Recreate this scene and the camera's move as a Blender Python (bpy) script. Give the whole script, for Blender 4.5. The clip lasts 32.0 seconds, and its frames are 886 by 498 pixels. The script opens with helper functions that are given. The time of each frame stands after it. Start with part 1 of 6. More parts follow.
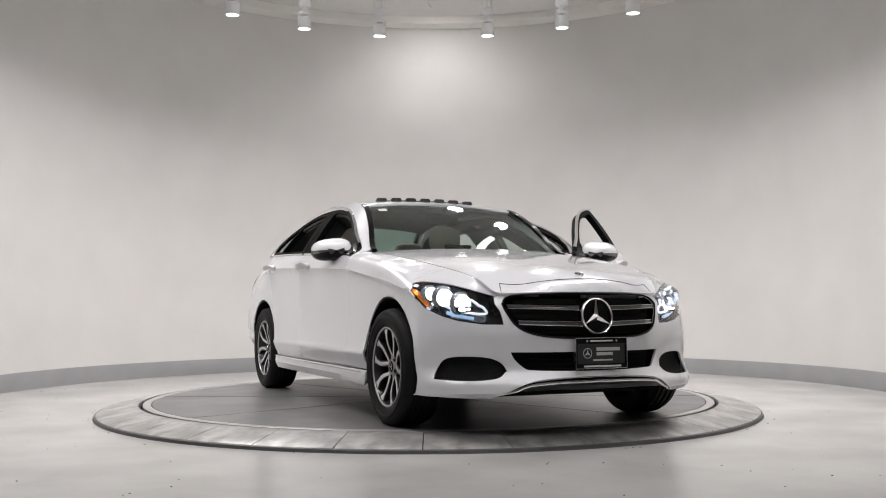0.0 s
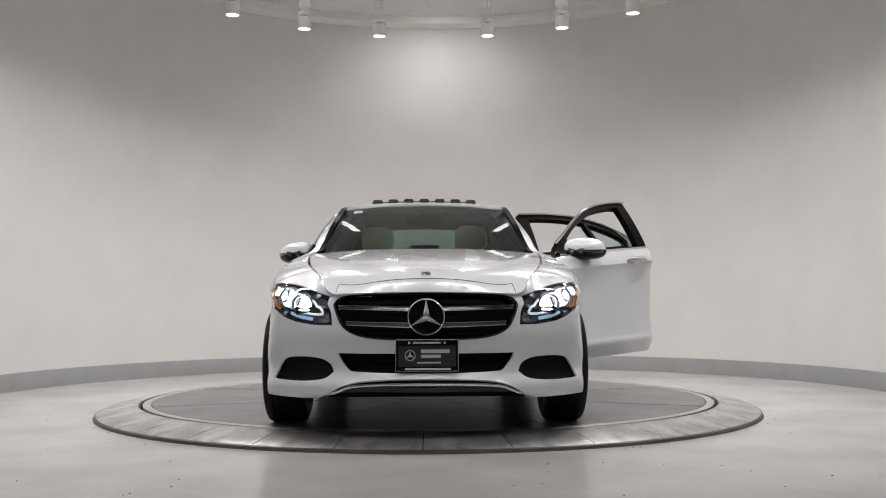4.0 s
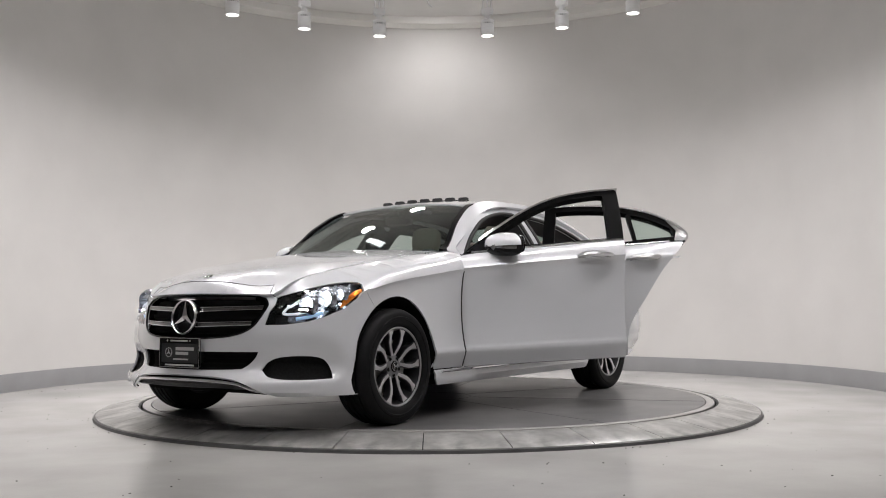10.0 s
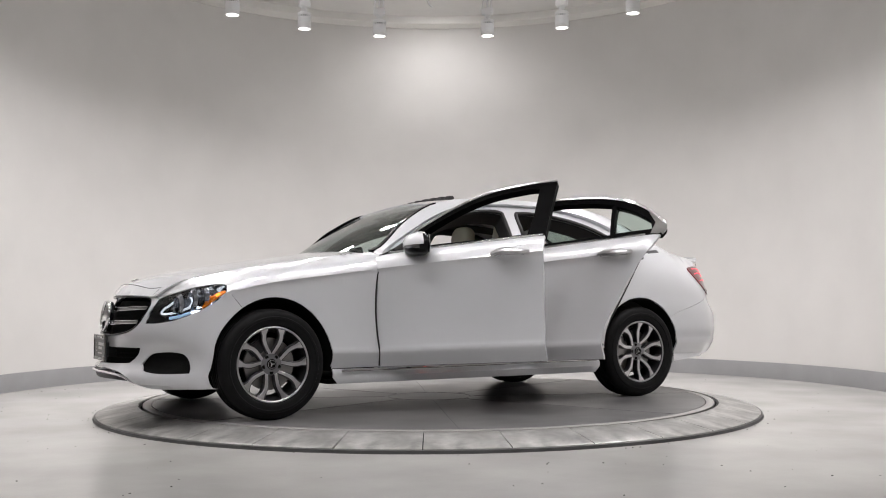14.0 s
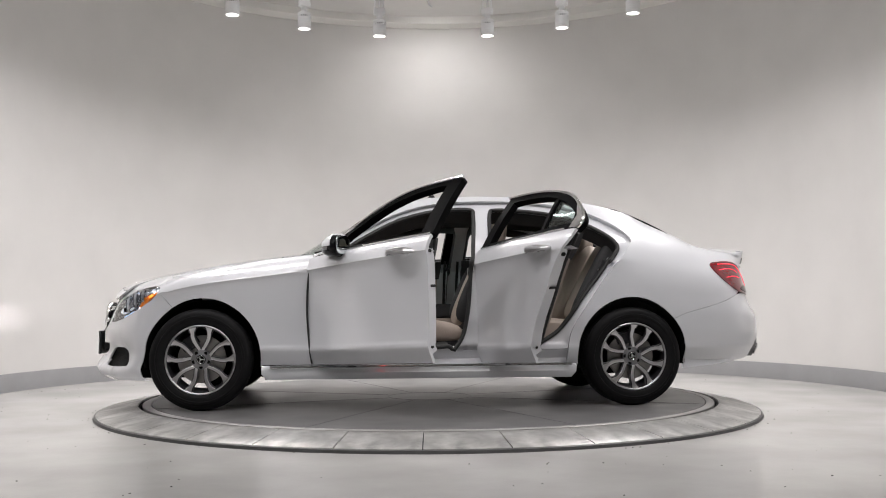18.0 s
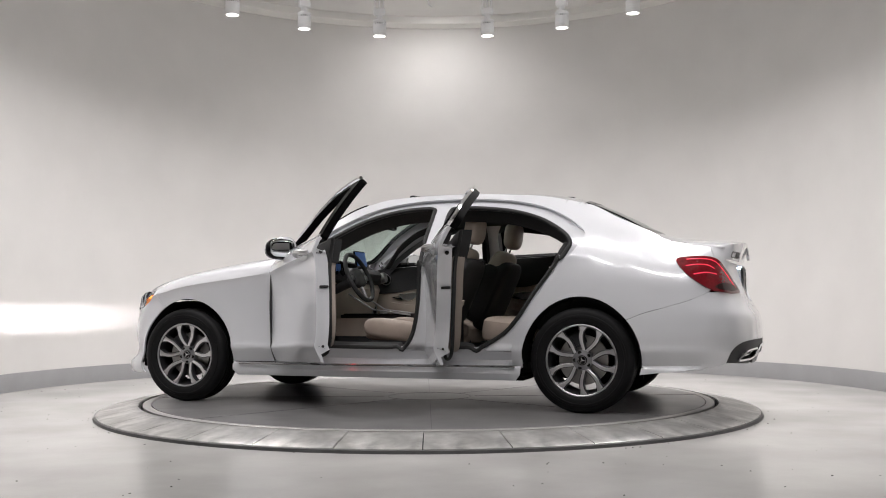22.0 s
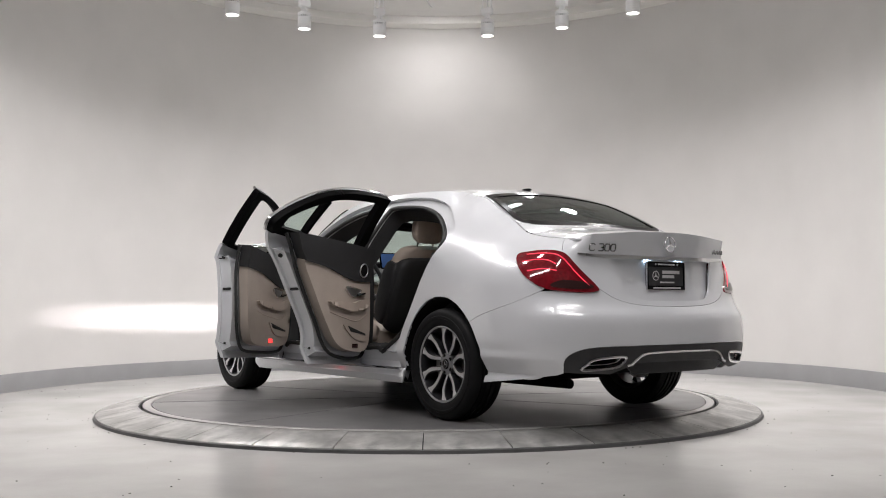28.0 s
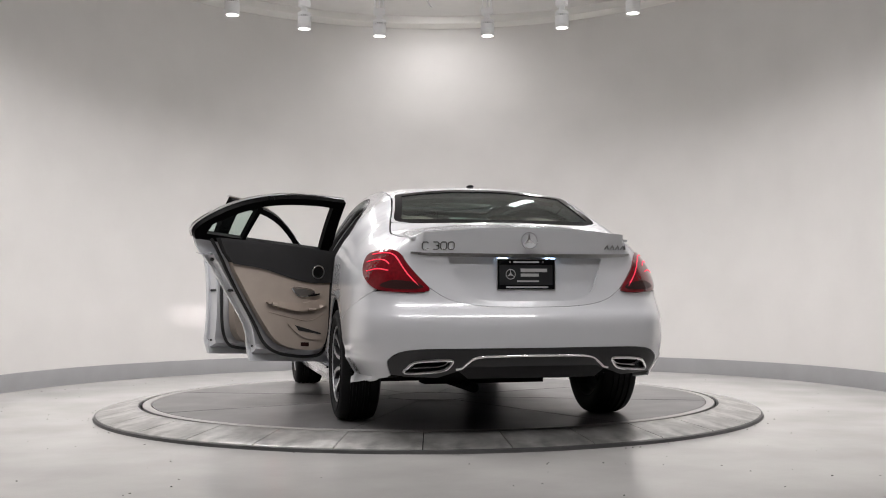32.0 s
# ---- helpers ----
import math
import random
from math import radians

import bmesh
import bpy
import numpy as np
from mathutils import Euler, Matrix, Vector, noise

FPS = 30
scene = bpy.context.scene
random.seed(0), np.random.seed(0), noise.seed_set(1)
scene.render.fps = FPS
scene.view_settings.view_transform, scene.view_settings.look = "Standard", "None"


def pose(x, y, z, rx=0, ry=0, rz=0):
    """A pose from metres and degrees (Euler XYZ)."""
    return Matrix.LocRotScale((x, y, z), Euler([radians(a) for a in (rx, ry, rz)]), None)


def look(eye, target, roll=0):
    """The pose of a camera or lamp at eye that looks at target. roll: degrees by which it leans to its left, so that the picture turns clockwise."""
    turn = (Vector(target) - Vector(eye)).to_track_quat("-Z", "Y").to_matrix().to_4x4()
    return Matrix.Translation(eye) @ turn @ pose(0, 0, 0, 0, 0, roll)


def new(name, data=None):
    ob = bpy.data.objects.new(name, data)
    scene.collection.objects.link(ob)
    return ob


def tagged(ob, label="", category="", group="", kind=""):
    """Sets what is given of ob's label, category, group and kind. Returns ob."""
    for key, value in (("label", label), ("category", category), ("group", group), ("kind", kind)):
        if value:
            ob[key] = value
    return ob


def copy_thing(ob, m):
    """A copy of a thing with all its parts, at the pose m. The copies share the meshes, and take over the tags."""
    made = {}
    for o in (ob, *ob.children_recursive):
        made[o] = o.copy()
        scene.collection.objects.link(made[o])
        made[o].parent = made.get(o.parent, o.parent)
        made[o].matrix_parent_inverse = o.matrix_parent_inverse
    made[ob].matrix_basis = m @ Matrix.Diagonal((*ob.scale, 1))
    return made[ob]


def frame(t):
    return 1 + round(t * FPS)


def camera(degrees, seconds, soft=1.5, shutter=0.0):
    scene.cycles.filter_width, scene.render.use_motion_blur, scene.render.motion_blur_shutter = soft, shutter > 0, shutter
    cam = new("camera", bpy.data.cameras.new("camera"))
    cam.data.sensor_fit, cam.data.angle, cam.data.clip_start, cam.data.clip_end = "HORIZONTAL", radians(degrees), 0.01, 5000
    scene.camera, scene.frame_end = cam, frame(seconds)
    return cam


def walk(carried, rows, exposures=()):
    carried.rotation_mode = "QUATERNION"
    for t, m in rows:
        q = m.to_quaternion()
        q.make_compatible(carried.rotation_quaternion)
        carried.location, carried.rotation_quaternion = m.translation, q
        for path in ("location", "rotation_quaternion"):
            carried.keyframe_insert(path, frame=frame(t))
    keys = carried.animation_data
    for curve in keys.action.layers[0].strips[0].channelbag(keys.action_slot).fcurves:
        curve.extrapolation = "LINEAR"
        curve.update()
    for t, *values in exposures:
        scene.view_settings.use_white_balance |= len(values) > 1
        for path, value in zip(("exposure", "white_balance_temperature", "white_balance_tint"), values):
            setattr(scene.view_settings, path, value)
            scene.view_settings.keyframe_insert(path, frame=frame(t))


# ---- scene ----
SPILL, CORE, KEY, WASH, FILL = 67.0, 36.0, 64.0, 72.0, 40.0
# One turntable showroom: the world's origin is the turntable's axis at deck level.
EYE = (0.0, -7.340, 0.670)
YAW, PITCH, ROLL = 0.8026, 3.2655, -0.2166
cam = camera(48.395, 32.0, soft=1.0)
FORWARD = Vector((math.sin(radians(YAW)) * math.cos(radians(PITCH)), math.cos(radians(YAW)) * math.cos(radians(PITCH)), math.sin(radians(PITCH))))
STAND = look(EYE, Vector(EYE) + FORWARD, ROLL)
walk(cam, [(0.0, STAND), (32.0, STAND)], exposures=[(0.0, -0.2), (1.2, -0.22), (3.0, -0.42), (6.0, -0.38), (9.0, -0.36), (11.0, -0.28), (14.0, -0.18), (19.0, -0.16), (24.0, -0.1), (28.0, -0.16), (32.0, -0.18)])

FLOOR_Z = -0.076
WALL_R, WALL_C = 3.808, (0.073, 0.7255)
WALL_TOP, CEIL_Z = 4.04, 4.128
LAMP_R, LAMP_C, LAMP_Z = 2.58, (0.014, 0.03), 3.40

# ---- world and light ----
world = bpy.data.worlds.new("world")
world.use_nodes = True
scene.world = world
world.node_tree.nodes["Background"].inputs["Color"].default_value = (0.9, 0.92, 1.0, 1)
world.node_tree.nodes["Background"].inputs["Strength"].default_value = 0.02


def spot(at, target, watts, cone=70, blend=0.6, colour=(1.0, 0.96, 0.965), radius=0.1):
    data = bpy.data.lights.new("spot_beam", "SPOT")
    data.energy, data.spot_size, data.spot_blend = watts, radians(cone), blend
    data.color, data.shadow_soft_size = colour, radius
    ob = new("spot_beam", data)
    ob.matrix_basis = look(at, target)
    return ob


LAMP_ANGLES = [89.2 + side * (12.3 + 17.3 * k) for side in (1, -1) for k in range(10)]
for a in LAMP_ANGLES:
    ca, sa = math.cos(radians(a)), math.sin(radians(a))
    at = (LAMP_C[0] + LAMP_R * ca, LAMP_C[1] + LAMP_R * sa, LAMP_Z - 0.02)
    # a soft wide spill, and a narrower core that ends on the wall
    if sa > -0.2:
        spot(at, (at[0], at[1], FLOOR_Z), SPILL, 158, 1.0)
        spot(at, (at[0], at[1], FLOOR_Z), CORE, 94, 0.6)
    else:
        spot(at, (1.3 * ca, 1.3 * sa, 0.4), KEY, 124, 1.0)
# the downlight up against the ceiling by the wall, in the gap of the ring
spot((WALL_C[0], 3.5, CEIL_Z - 0.06), (WALL_C[0], 4.1, 2.6), WASH, 160, 1.0)

# added fill: two unseen long lights on the hall's ceiling, over the viewer
FILL_LIGHTS = ((-1.5, -4.9), (1.5, -4.9))
for x, y in FILL_LIGHTS:
    data = bpy.data.lights.new("fill_beam", "AREA")
    data.shape, data.size, data.size_y, data.energy, data.color = "RECTANGLE", 2.4, 0.12, FILL, (1.0, 0.96, 0.965)
    new("fill_beam", data).matrix_basis = look((x, y, CEIL_Z - 0.07), (x * 0.4, -0.6, 0.5))

# ---- materials ----


def material(name, base, rough=0.5, metal=0.0, vary=0.06, scale=6.0, bump=0.0, bump_scale=120.0, coat=0.0, stain=0.0, stain_scale=1.2, spec=0.5):
    m = bpy.data.materials.new(name)
    m.use_nodes = True
    nt = m.node_tree
    p = nt.nodes["Principled BSDF"]
    p.inputs["Roughness"].default_value, p.inputs["Metallic"].default_value = rough, metal
    p.inputs["Coat Weight"].default_value, p.inputs["Specular IOR Level"].default_value = coat, spec
    p.inputs["Coat Roughness"].default_value = 0.03
    tex = nt.nodes.new("ShaderNodeTexCoord")
    n1 = nt.nodes.new("ShaderNodeTexNoise")
    n1.inputs["Scale"].default_value, n1.inputs["Detail"].default_value = scale, 6
    nt.links.new(tex.outputs["Object"], n1.inputs["Vector"])
    ramp = nt.nodes.new("ShaderNodeValToRGB")
    lo = [max(0.0, c * (1 - vary)) for c in base]
    hi = [min(1.0, c * (1 + vary)) for c in base]
    ramp.color_ramp.elements[0].position, ramp.color_ramp.elements[1].position = 0.3, 0.7
    ramp.color_ramp.elements[0].color, ramp.color_ramp.elements[1].color = (*lo, 1), (*hi, 1)
    nt.links.new(n1.outputs["Fac"], ramp.inputs["Fac"])
    out = ramp.outputs["Color"]
    if stain:
        n2 = nt.nodes.new("ShaderNodeTexNoise")
        n2.inputs["Scale"].default_value, n2.inputs["Detail"].default_value = stain_scale, 9
        n2.inputs["Distortion"].default_value = 0.6
        nt.links.new(tex.outputs["Object"], n2.inputs["Vector"])
        r2 = nt.nodes.new("ShaderNodeMapRange")
        r2.inputs["From Min"].default_value, r2.inputs["From Max"].default_value = 0.45, 0.72
        nt.links.new(n2.outputs["Fac"], r2.inputs["Value"])
        mix = nt.nodes.new("ShaderNodeMix")
        mix.data_type = "RGBA"
        mix.inputs["B"].default_value = (*[c * (1 - stain) for c in base], 1)
        nt.links.new(r2.outputs["Result"], mix.inputs["Factor"])
        nt.links.new(out, mix.inputs["A"])
        out = mix.outputs["Result"]
        rr = nt.nodes.new("ShaderNodeMapRange")
        rr.inputs["To Min"].default_value, rr.inputs["To Max"].default_value = rough * 0.8, min(1.0, rough * 1.3)
        nt.links.new(n2.outputs["Fac"], rr.inputs["Value"])
        nt.links.new(rr.outputs["Result"], p.inputs["Roughness"])
    nt.links.new(out, p.inputs["Base Color"])
    if bump:
        n3 = nt.nodes.new("ShaderNodeTexNoise")
        n3.inputs["Scale"].default_value, n3.inputs["Detail"].default_value = bump_scale, 4
        nt.links.new(tex.outputs["Object"], n3.inputs["Vector"])
        b = nt.nodes.new("ShaderNodeBump")
        b.inputs["Strength"].default_value, b.inputs["Distance"].default_value = bump, 0.004
        nt.links.new(n3.outputs["Fac"], b.inputs["Height"])
        nt.links.new(b.outputs["Normal"], p.inputs["Normal"])
    return m


def glow(name, colour, strength):
    m = bpy.data.materials.new(name)
    m.use_nodes = True
    p = m.node_tree.nodes["Principled BSDF"]
    p.inputs["Base Color"].default_value = (*colour, 1)
    p.inputs["Emission Color"].default_value = (*colour, 1)
    p.inputs["Emission Strength"].default_value = strength
    return m


WALL = material("painted_wall", (0.645, 0.633, 0.615), 0.75, vary=0.03, scale=1.9, bump=0.12, bump_scale=220)
CEILING = material("ceiling_paint", (0.66, 0.65, 0.63), 0.8, vary=0.02, bump=0.1, bump_scale=200)
LIP = material("cove_paint", (0.74, 0.73, 0.70), 0.7, vary=0.02)
BASEBOARD = material("grey_rubber_base", (0.27, 0.27, 0.275), 0.5, vary=0.05, scale=4)
CONCRETE = material("polished_floor", (0.49, 0.48, 0.465), 0.2, vary=0.15, scale=1.3, bump=0.05, bump_scale=60)
DECK = material("steel_deck", (0.15, 0.148, 0.147), 0.3, metal=0.05, vary=0.22, scale=4, bump=0.05, bump_scale=40, stain=0.2, stain_scale=1.6)
RINGSTEEL = material("worn_steel_plate", (0.48, 0.474, 0.457), 0.3, metal=0.35, vary=0.5, scale=7, bump=0.1, bump_scale=50, stain=0.35, stain_scale=5)
GROOVE = material("dark_gap", (0.02, 0.02, 0.02), 0.7)
EDGE = material("scuffed_steel_edge", (0.10, 0.10, 0.10), 0.5, metal=0.3, vary=0.2)
LAMPWHITE = material("white_powder_coat", (0.76, 0.76, 0.76), 0.35, vary=0.02)
BULB = glow("lamp_lens", (1.0, 0.97, 0.93), 9.0)

# ---- geometry helpers ----


def mesh_ob(name, bm, mat, parent=None, label="", smooth=True):
    bmesh.ops.recalc_face_normals(bm, faces=bm.faces[:])
    me = bpy.data.meshes.new(name)
    bm.to_mesh(me)
    bm.free()
    for m in (mat if isinstance(mat, (list, tuple)) else [mat]):
        me.materials.append(m)
    if smooth:
        me.polygons.foreach_set("use_smooth", [True] * len(me.polygons))
        me.set_sharp_from_angle(angle=radians(38))
    ob = new(name, me)
    if parent:
        ob.parent = parent
    if label:
        tagged(ob, label)
    return ob


def part(name, bm, mat, parent, label="", smooth=True):
    return mesh_ob(name, bm, mat, parent, label, smooth)


def revolve(bm, profile, a0=0.0, a1=360.0, n=96, centre=(0, 0), close=False):
    """Sweeps a list of (radius, z) about the vertical through centre; close joins the profile's ends."""
    full = abs(a1 - a0) >= 359.999
    cols = []
    for i in range(n if full else n + 1):
        a = radians(a0 + (a1 - a0) * i / n)
        cols.append([bm.verts.new((centre[0] + r * math.cos(a), centre[1] + r * math.sin(a), z)) for r, z in profile])
    m = len(profile)
    for i in range(n):
        p, q = cols[i], cols[(i + 1) % len(cols)]
        for j in range(m if close else m - 1):
            bm.faces.new((p[j], q[j], q[(j + 1) % m], p[(j + 1) % m]))
    if close and not full:
        bm.faces.new(cols[0])
        bm.faces.new(cols[-1])
    return bm


def cylinder(bm, p0, p1, r0, r1=None, n=20, caps=True):
    p0, p1 = Vector(p0), Vector(p1)
    r1 = r0 if r1 is None else r1
    d = (p1 - p0).normalized()
    u = d.orthogonal().normalized()
    v = d.cross(u)
    rings = []
    for p, r in ((p0, r0), (p1, r1)):
        rings.append([bm.verts.new(p + r * (math.cos(2 * math.pi * i / n) * u + math.sin(2 * math.pi * i / n) * v)) for i in range(n)])
    for i in range(n):
        bm.faces.new((rings[0][i], rings[0][(i + 1) % n], rings[1][(i + 1) % n], rings[1][i]))
    if caps:
        bm.faces.new(rings[0])
        bm.faces.new(rings[1])
    return bm


def box(bm, lo, hi, bevel=0.0, m=None):
    g = bmesh.ops.create_cube(bm, size=1.0)
    vs = g["verts"]
    size = Vector(hi) - Vector(lo)
    mid = (Vector(hi) + Vector(lo)) / 2
    for v in vs:
        v.co = Vector((v.co.x * size.x, v.co.y * size.y, v.co.z * size.z)) + mid
    if bevel:
        es = list({e for v in vs for e in v.link_edges})
        r = bmesh.ops.bevel(bm, geom=es, offset=bevel, segments=2, affect="EDGES", clamp_overlap=True)
        vs = list({v for f in r["faces"] for v in f.verts} | {v for v in vs if v.is_valid})
    if m is not None:
        for v in vs:
            v.co = m @ v.co
    return bm


def tube(bm, points, r, n=8, caps=True):
    """A round bar along points; r is a number or one radius for each point."""
    pts = [Vector(p) for p in points]
    rs = [float(v) for v in r] if isinstance(r, (list, tuple)) else [r] * len(pts)
    up = None
    rings = []
    for i, p in enumerate(pts):
        d = (pts[min(i + 1, len(pts) - 1)] - pts[max(i - 1, 0)]).normalized()
        if up is None:
            up = d.orthogonal().normalized()
        up = (up - d * up.dot(d)).normalized()
        v = d.cross(up)
        rings.append([bm.verts.new(p + rs[i] * (math.cos(2 * math.pi * k / n) * up + math.sin(2 * math.pi * k / n) * v)) for k in range(n)])
    for a, b in zip(rings, rings[1:]):
        for k in range(n):
            bm.faces.new((a[k], a[(k + 1) % n], b[(k + 1) % n], b[k]))
    if caps:
        bm.faces.new(rings[0])
        bm.faces.new(rings[-1])
    return bm


B = bmesh.new

# ---- the room ----
bm = B()
bmesh.ops.create_grid(bm, x_segments=8, y_segments=8, size=11)
for v in bm.verts:
    v.co.z = FLOOR_Z
tagged(mesh_ob("floor", bm, CONCRETE), "pale polished concrete floor with faint stains", "floor", kind="structure")

rng = random.Random(7)
bm = B()
for k in range(170):
    a, r = rng.uniform(0, 2 * math.pi), rng.uniform(2.42, 3.75) if k % 3 else rng.uniform(2.36, 2.42)
    x, y = r * math.cos(a), r * math.sin(a)
    if k % 5 == 0:
        x, y = rng.uniform(-2.2, 2.2), rng.uniform(-4.6, -2.5)
    size = rng.uniform(0.0025, 0.008)
    ring = [bm.verts.new((x + size * rng.uniform(0.5, 1.3) * math.cos(2 * math.pi * j / 6), y + size * rng.uniform(0.5, 1.3) * math.sin(2 * math.pi * j / 6), FLOOR_Z)) for j in range(6)]
    tip = bm.verts.new((x, y, FLOOR_Z + size * 0.6))
    for j in range(6):
        bm.faces.new((ring[j], ring[(j + 1) % 6], tip))
tagged(mesh_ob("floor_debris", bm, material("dark_grit", (0.05, 0.045, 0.04), 0.9)), "dark specks of grit scattered on the floor", "grit", kind="stuff")

OPEN = 58
bm = B()
revolve(bm, [(WALL_R, FLOOR_Z), (WALL_R, CEIL_Z), (WALL_R + 0.16, CEIL_Z), (WALL_R + 0.16, FLOOR_Z)], -90 + OPEN, 270 - OPEN, 160, WALL_C, close=True)
tagged(mesh_ob("wall_round", bm, WALL), "curved off-white painted wall round the turntable", "wall", kind="structure")
bm = B()
revolve(bm, [(WALL_R - 0.014, FLOOR_Z), (WALL_R - 0.014, FLOOR_Z + 0.15), (WALL_R - 0.008, FLOOR_Z + 0.16), (WALL_R - 0.001, FLOOR_Z + 0.162), (WALL_R - 0.001, FLOOR_Z)], -90 + OPEN, 270 - OPEN, 160, WALL_C, close=True)
tagged(mesh_ob("baseboard", bm, BASEBOARD), "grey rubber base along the curved wall", "baseboard", kind="structure")
bm = B()
revolve(bm, [(WALL_R - 0.23, WALL_TOP + 0.006), (WALL_R - 0.23, CEIL_Z - 0.001), (WALL_R - 0.002, CEIL_Z - 0.001), (WALL_R - 0.002, WALL_TOP), (WALL_R - 0.224, WALL_TOP)], -90 + OPEN, 270 - OPEN, 160, WALL_C, close=True)
tagged(mesh_ob("trim", bm, LIP), "white plaster lip where wall meets ceiling", "trim", kind="structure")
bm = B()
box(bm, (-6, -11, CEIL_Z), (6, 6, CEIL_Z + 0.12))
tagged(mesh_ob("ceiling", bm, CEILING, smooth=False), "flat off-white painted ceiling", "ceiling", kind="structure")
for name, lo, hi in (("wall_west", (-5.6, -10.4, FLOOR_Z), (-5.45, 5.5, CEIL_Z)), ("wall_east", (5.45, -10.4, FLOOR_Z), (5.6, 5.5, CEIL_Z)),
                     ("wall_south", (-5.45, -10.4, FLOOR_Z), (5.45, -10.25, CEIL_Z)), ("wall_north", (-5.45, 5.35, FLOOR_Z), (5.45, 5.5, CEIL_Z))):
    bm = B()
    box(bm, lo, hi)
    tagged(mesh_ob(name, bm, WALL, smooth=False), "plain off-white painted hall wall", "wall", kind="structure")

# ---- turntable ----
R1, R2 = 2.045, 2.345
frame_ob = tagged(new("turntable_surround"), "fixed round ring of grey steel plates bedded in the floor", "turntable frame")
frame_ob.matrix_basis = pose(0, 0, FLOOR_Z)
bm = B()
revolve(bm, [(R1 - 0.0, 0.0), (R1 - 0.0, 0.066), (R1 + 0.012, 0.066), (R2 - 0.015, 0.008), (R2 - 0.015, 0.0)], n=160, close=True)
part("bed", bm, GROOVE, frame_ob)
bm = B()
revolve(bm, [(R2 - 0.012, 0.0), (R2 - 0.012, 0.021), (R2, 0.017), (R2 + 0.004, 0.0)], n=160, close=True)
part("rim", bm, EDGE, frame_ob)
STEP = 360 / 32
bm = B()
gap = 0.09
prof = [(R1 + 0.012, 0.060), (R1 + 0.014, 0.0735), (R1 + 0.02, 0.0755), (R2 - 0.022, 0.0275), (R2 - 0.014, 0.0225), (R2 - 0.014, 0.004)]
revolve(bm, prof, gap, STEP - gap, 8, close=True)
plate = part("plate", bm, RINGSTEEL, frame_ob)
for k in range(32):
    ob = plate if k == 0 else new("plate", plate.data)
    ob.parent = frame_ob
    ob.matrix_basis = pose(0, 0, 0, 0, 0, -90.9 + STEP * k)

deck = tagged(new("turntable"), "round grey steel turntable deck with worn plates", "turntable")
deck.matrix_basis = pose(0, 0, -0.02)
bm = B()
revolve(bm, [(0.0001, 0.0), (R1 - 0.075, 0.0), (R1 - 0.075, 0.02), (0.0001, 0.02)], n=128)
part("deck_plate", bm, DECK, deck)
bm = B()
revolve(bm, [(R1 - 0.069, 0.0), (R1 - 0.069, 0.019), (R1 - 0.066, 0.021), (R1 - 0.02, 0.021), (R1 - 0.014, 0.018), (R1 - 0.014, 0.0)], n=128, close=True)
part("rim", bm, material("brushed_rim", (0.45, 0.44, 0.43), 0.35, metal=0.4, vary=0.06), deck)
SEAM = material("deck_seam", (0.12, 0.12, 0.12), 0.4, metal=0.05)
for a in (20, 65, 110, 155, 200, 245, 290, 335):
    bm = B()
    box(bm, (0.33, -0.0025, 0.018), (R1 - 0.08, 0.0025, 0.0212))
    s = part("seam", bm, SEAM, deck, smooth=False)
    s.matrix_basis = pose(0, 0, 0, 0, 0, a)
bm = B()
revolve(bm, [(0.30, 0.018), (0.30, 0.0213), (0.306, 0.0213), (0.306, 0.018)], n=64, close=True)
part("hub_seam", bm, SEAM, deck)

# ---- spotlights ----


def spotlight():
    """Its origin is the centre of the lens; the head hangs straight down from three rods."""
    top = tagged(new("hanging_spotlight"), "white cylindrical spotlight, lit, hung from the ceiling", "spotlight", "ring of spotlights")
    bm = B()
    revolve(bm, [(0.056, 0.004), (0.063, 0.0), (0.066, 0.004), (0.066, 0.118), (0.056, 0.118), (0.056, 0.004)], n=32)
    part("head", bm, LAMPWHITE, top)
    bm = B()
    revolve(bm, [(0.0001, 0.168), (0.058, 0.168), (0.066, 0.162), (0.066, 0.137), (0.0001, 0.137)], n=32)
    part("cap", bm, LAMPWHITE, top)
    bm = B()
    revolve(bm, [(0.0001, 0.119), (0.055, 0.119), (0.055, 0.136), (0.0001, 0.136)], n=32)
    part("vent", bm, GROOVE, top)
    fin = None
    for k in range(20):
        a = 2 * math.pi * k / 20
        if fin is None:
            bm = B()
            box(bm, (0.054, -0.0045, 0.1185), (0.0655, 0.0045, 0.1365))
            fin = part("fin", bm, LAMPWHITE, top, smooth=False)
            ob = fin
        else:
            ob = new("fin", fin.data)
            ob.parent = top
        ob.matrix_basis = pose(0, 0, 0, 0, 0, math.degrees(a))
    bm = B()
    revolve(bm, [(0.0001, 0.012), (0.054, 0.010), (0.054, 0.02), (0.0001, 0.02)], n=32)
    part("lens", bm, BULB, top)
    bm = B()
    cylinder(bm, (0, 0, 0.166), (0, 0, 0.215), 0.017)
    box(bm, (-0.03, -0.012, 0.185), (0.03, 0.012, 0.225), 0.004)
    part("neck", bm, LAMPWHITE, top)
    bm = B()
    box(bm, (-0.058, -0.03, 0.22), (0.058, 0.03, 0.292), 0.008)
    part("adapter", bm, LAMPWHITE, top)
    for x in (-0.04, 0.0, 0.045):
        bm = B()
        cylinder(bm, (x, 0, 0.288), (x, 0, CEIL_Z - LAMP_Z + 0.004), 0.007, n=8)
        part("rod", bm, LAMPWHITE, top)
    return top


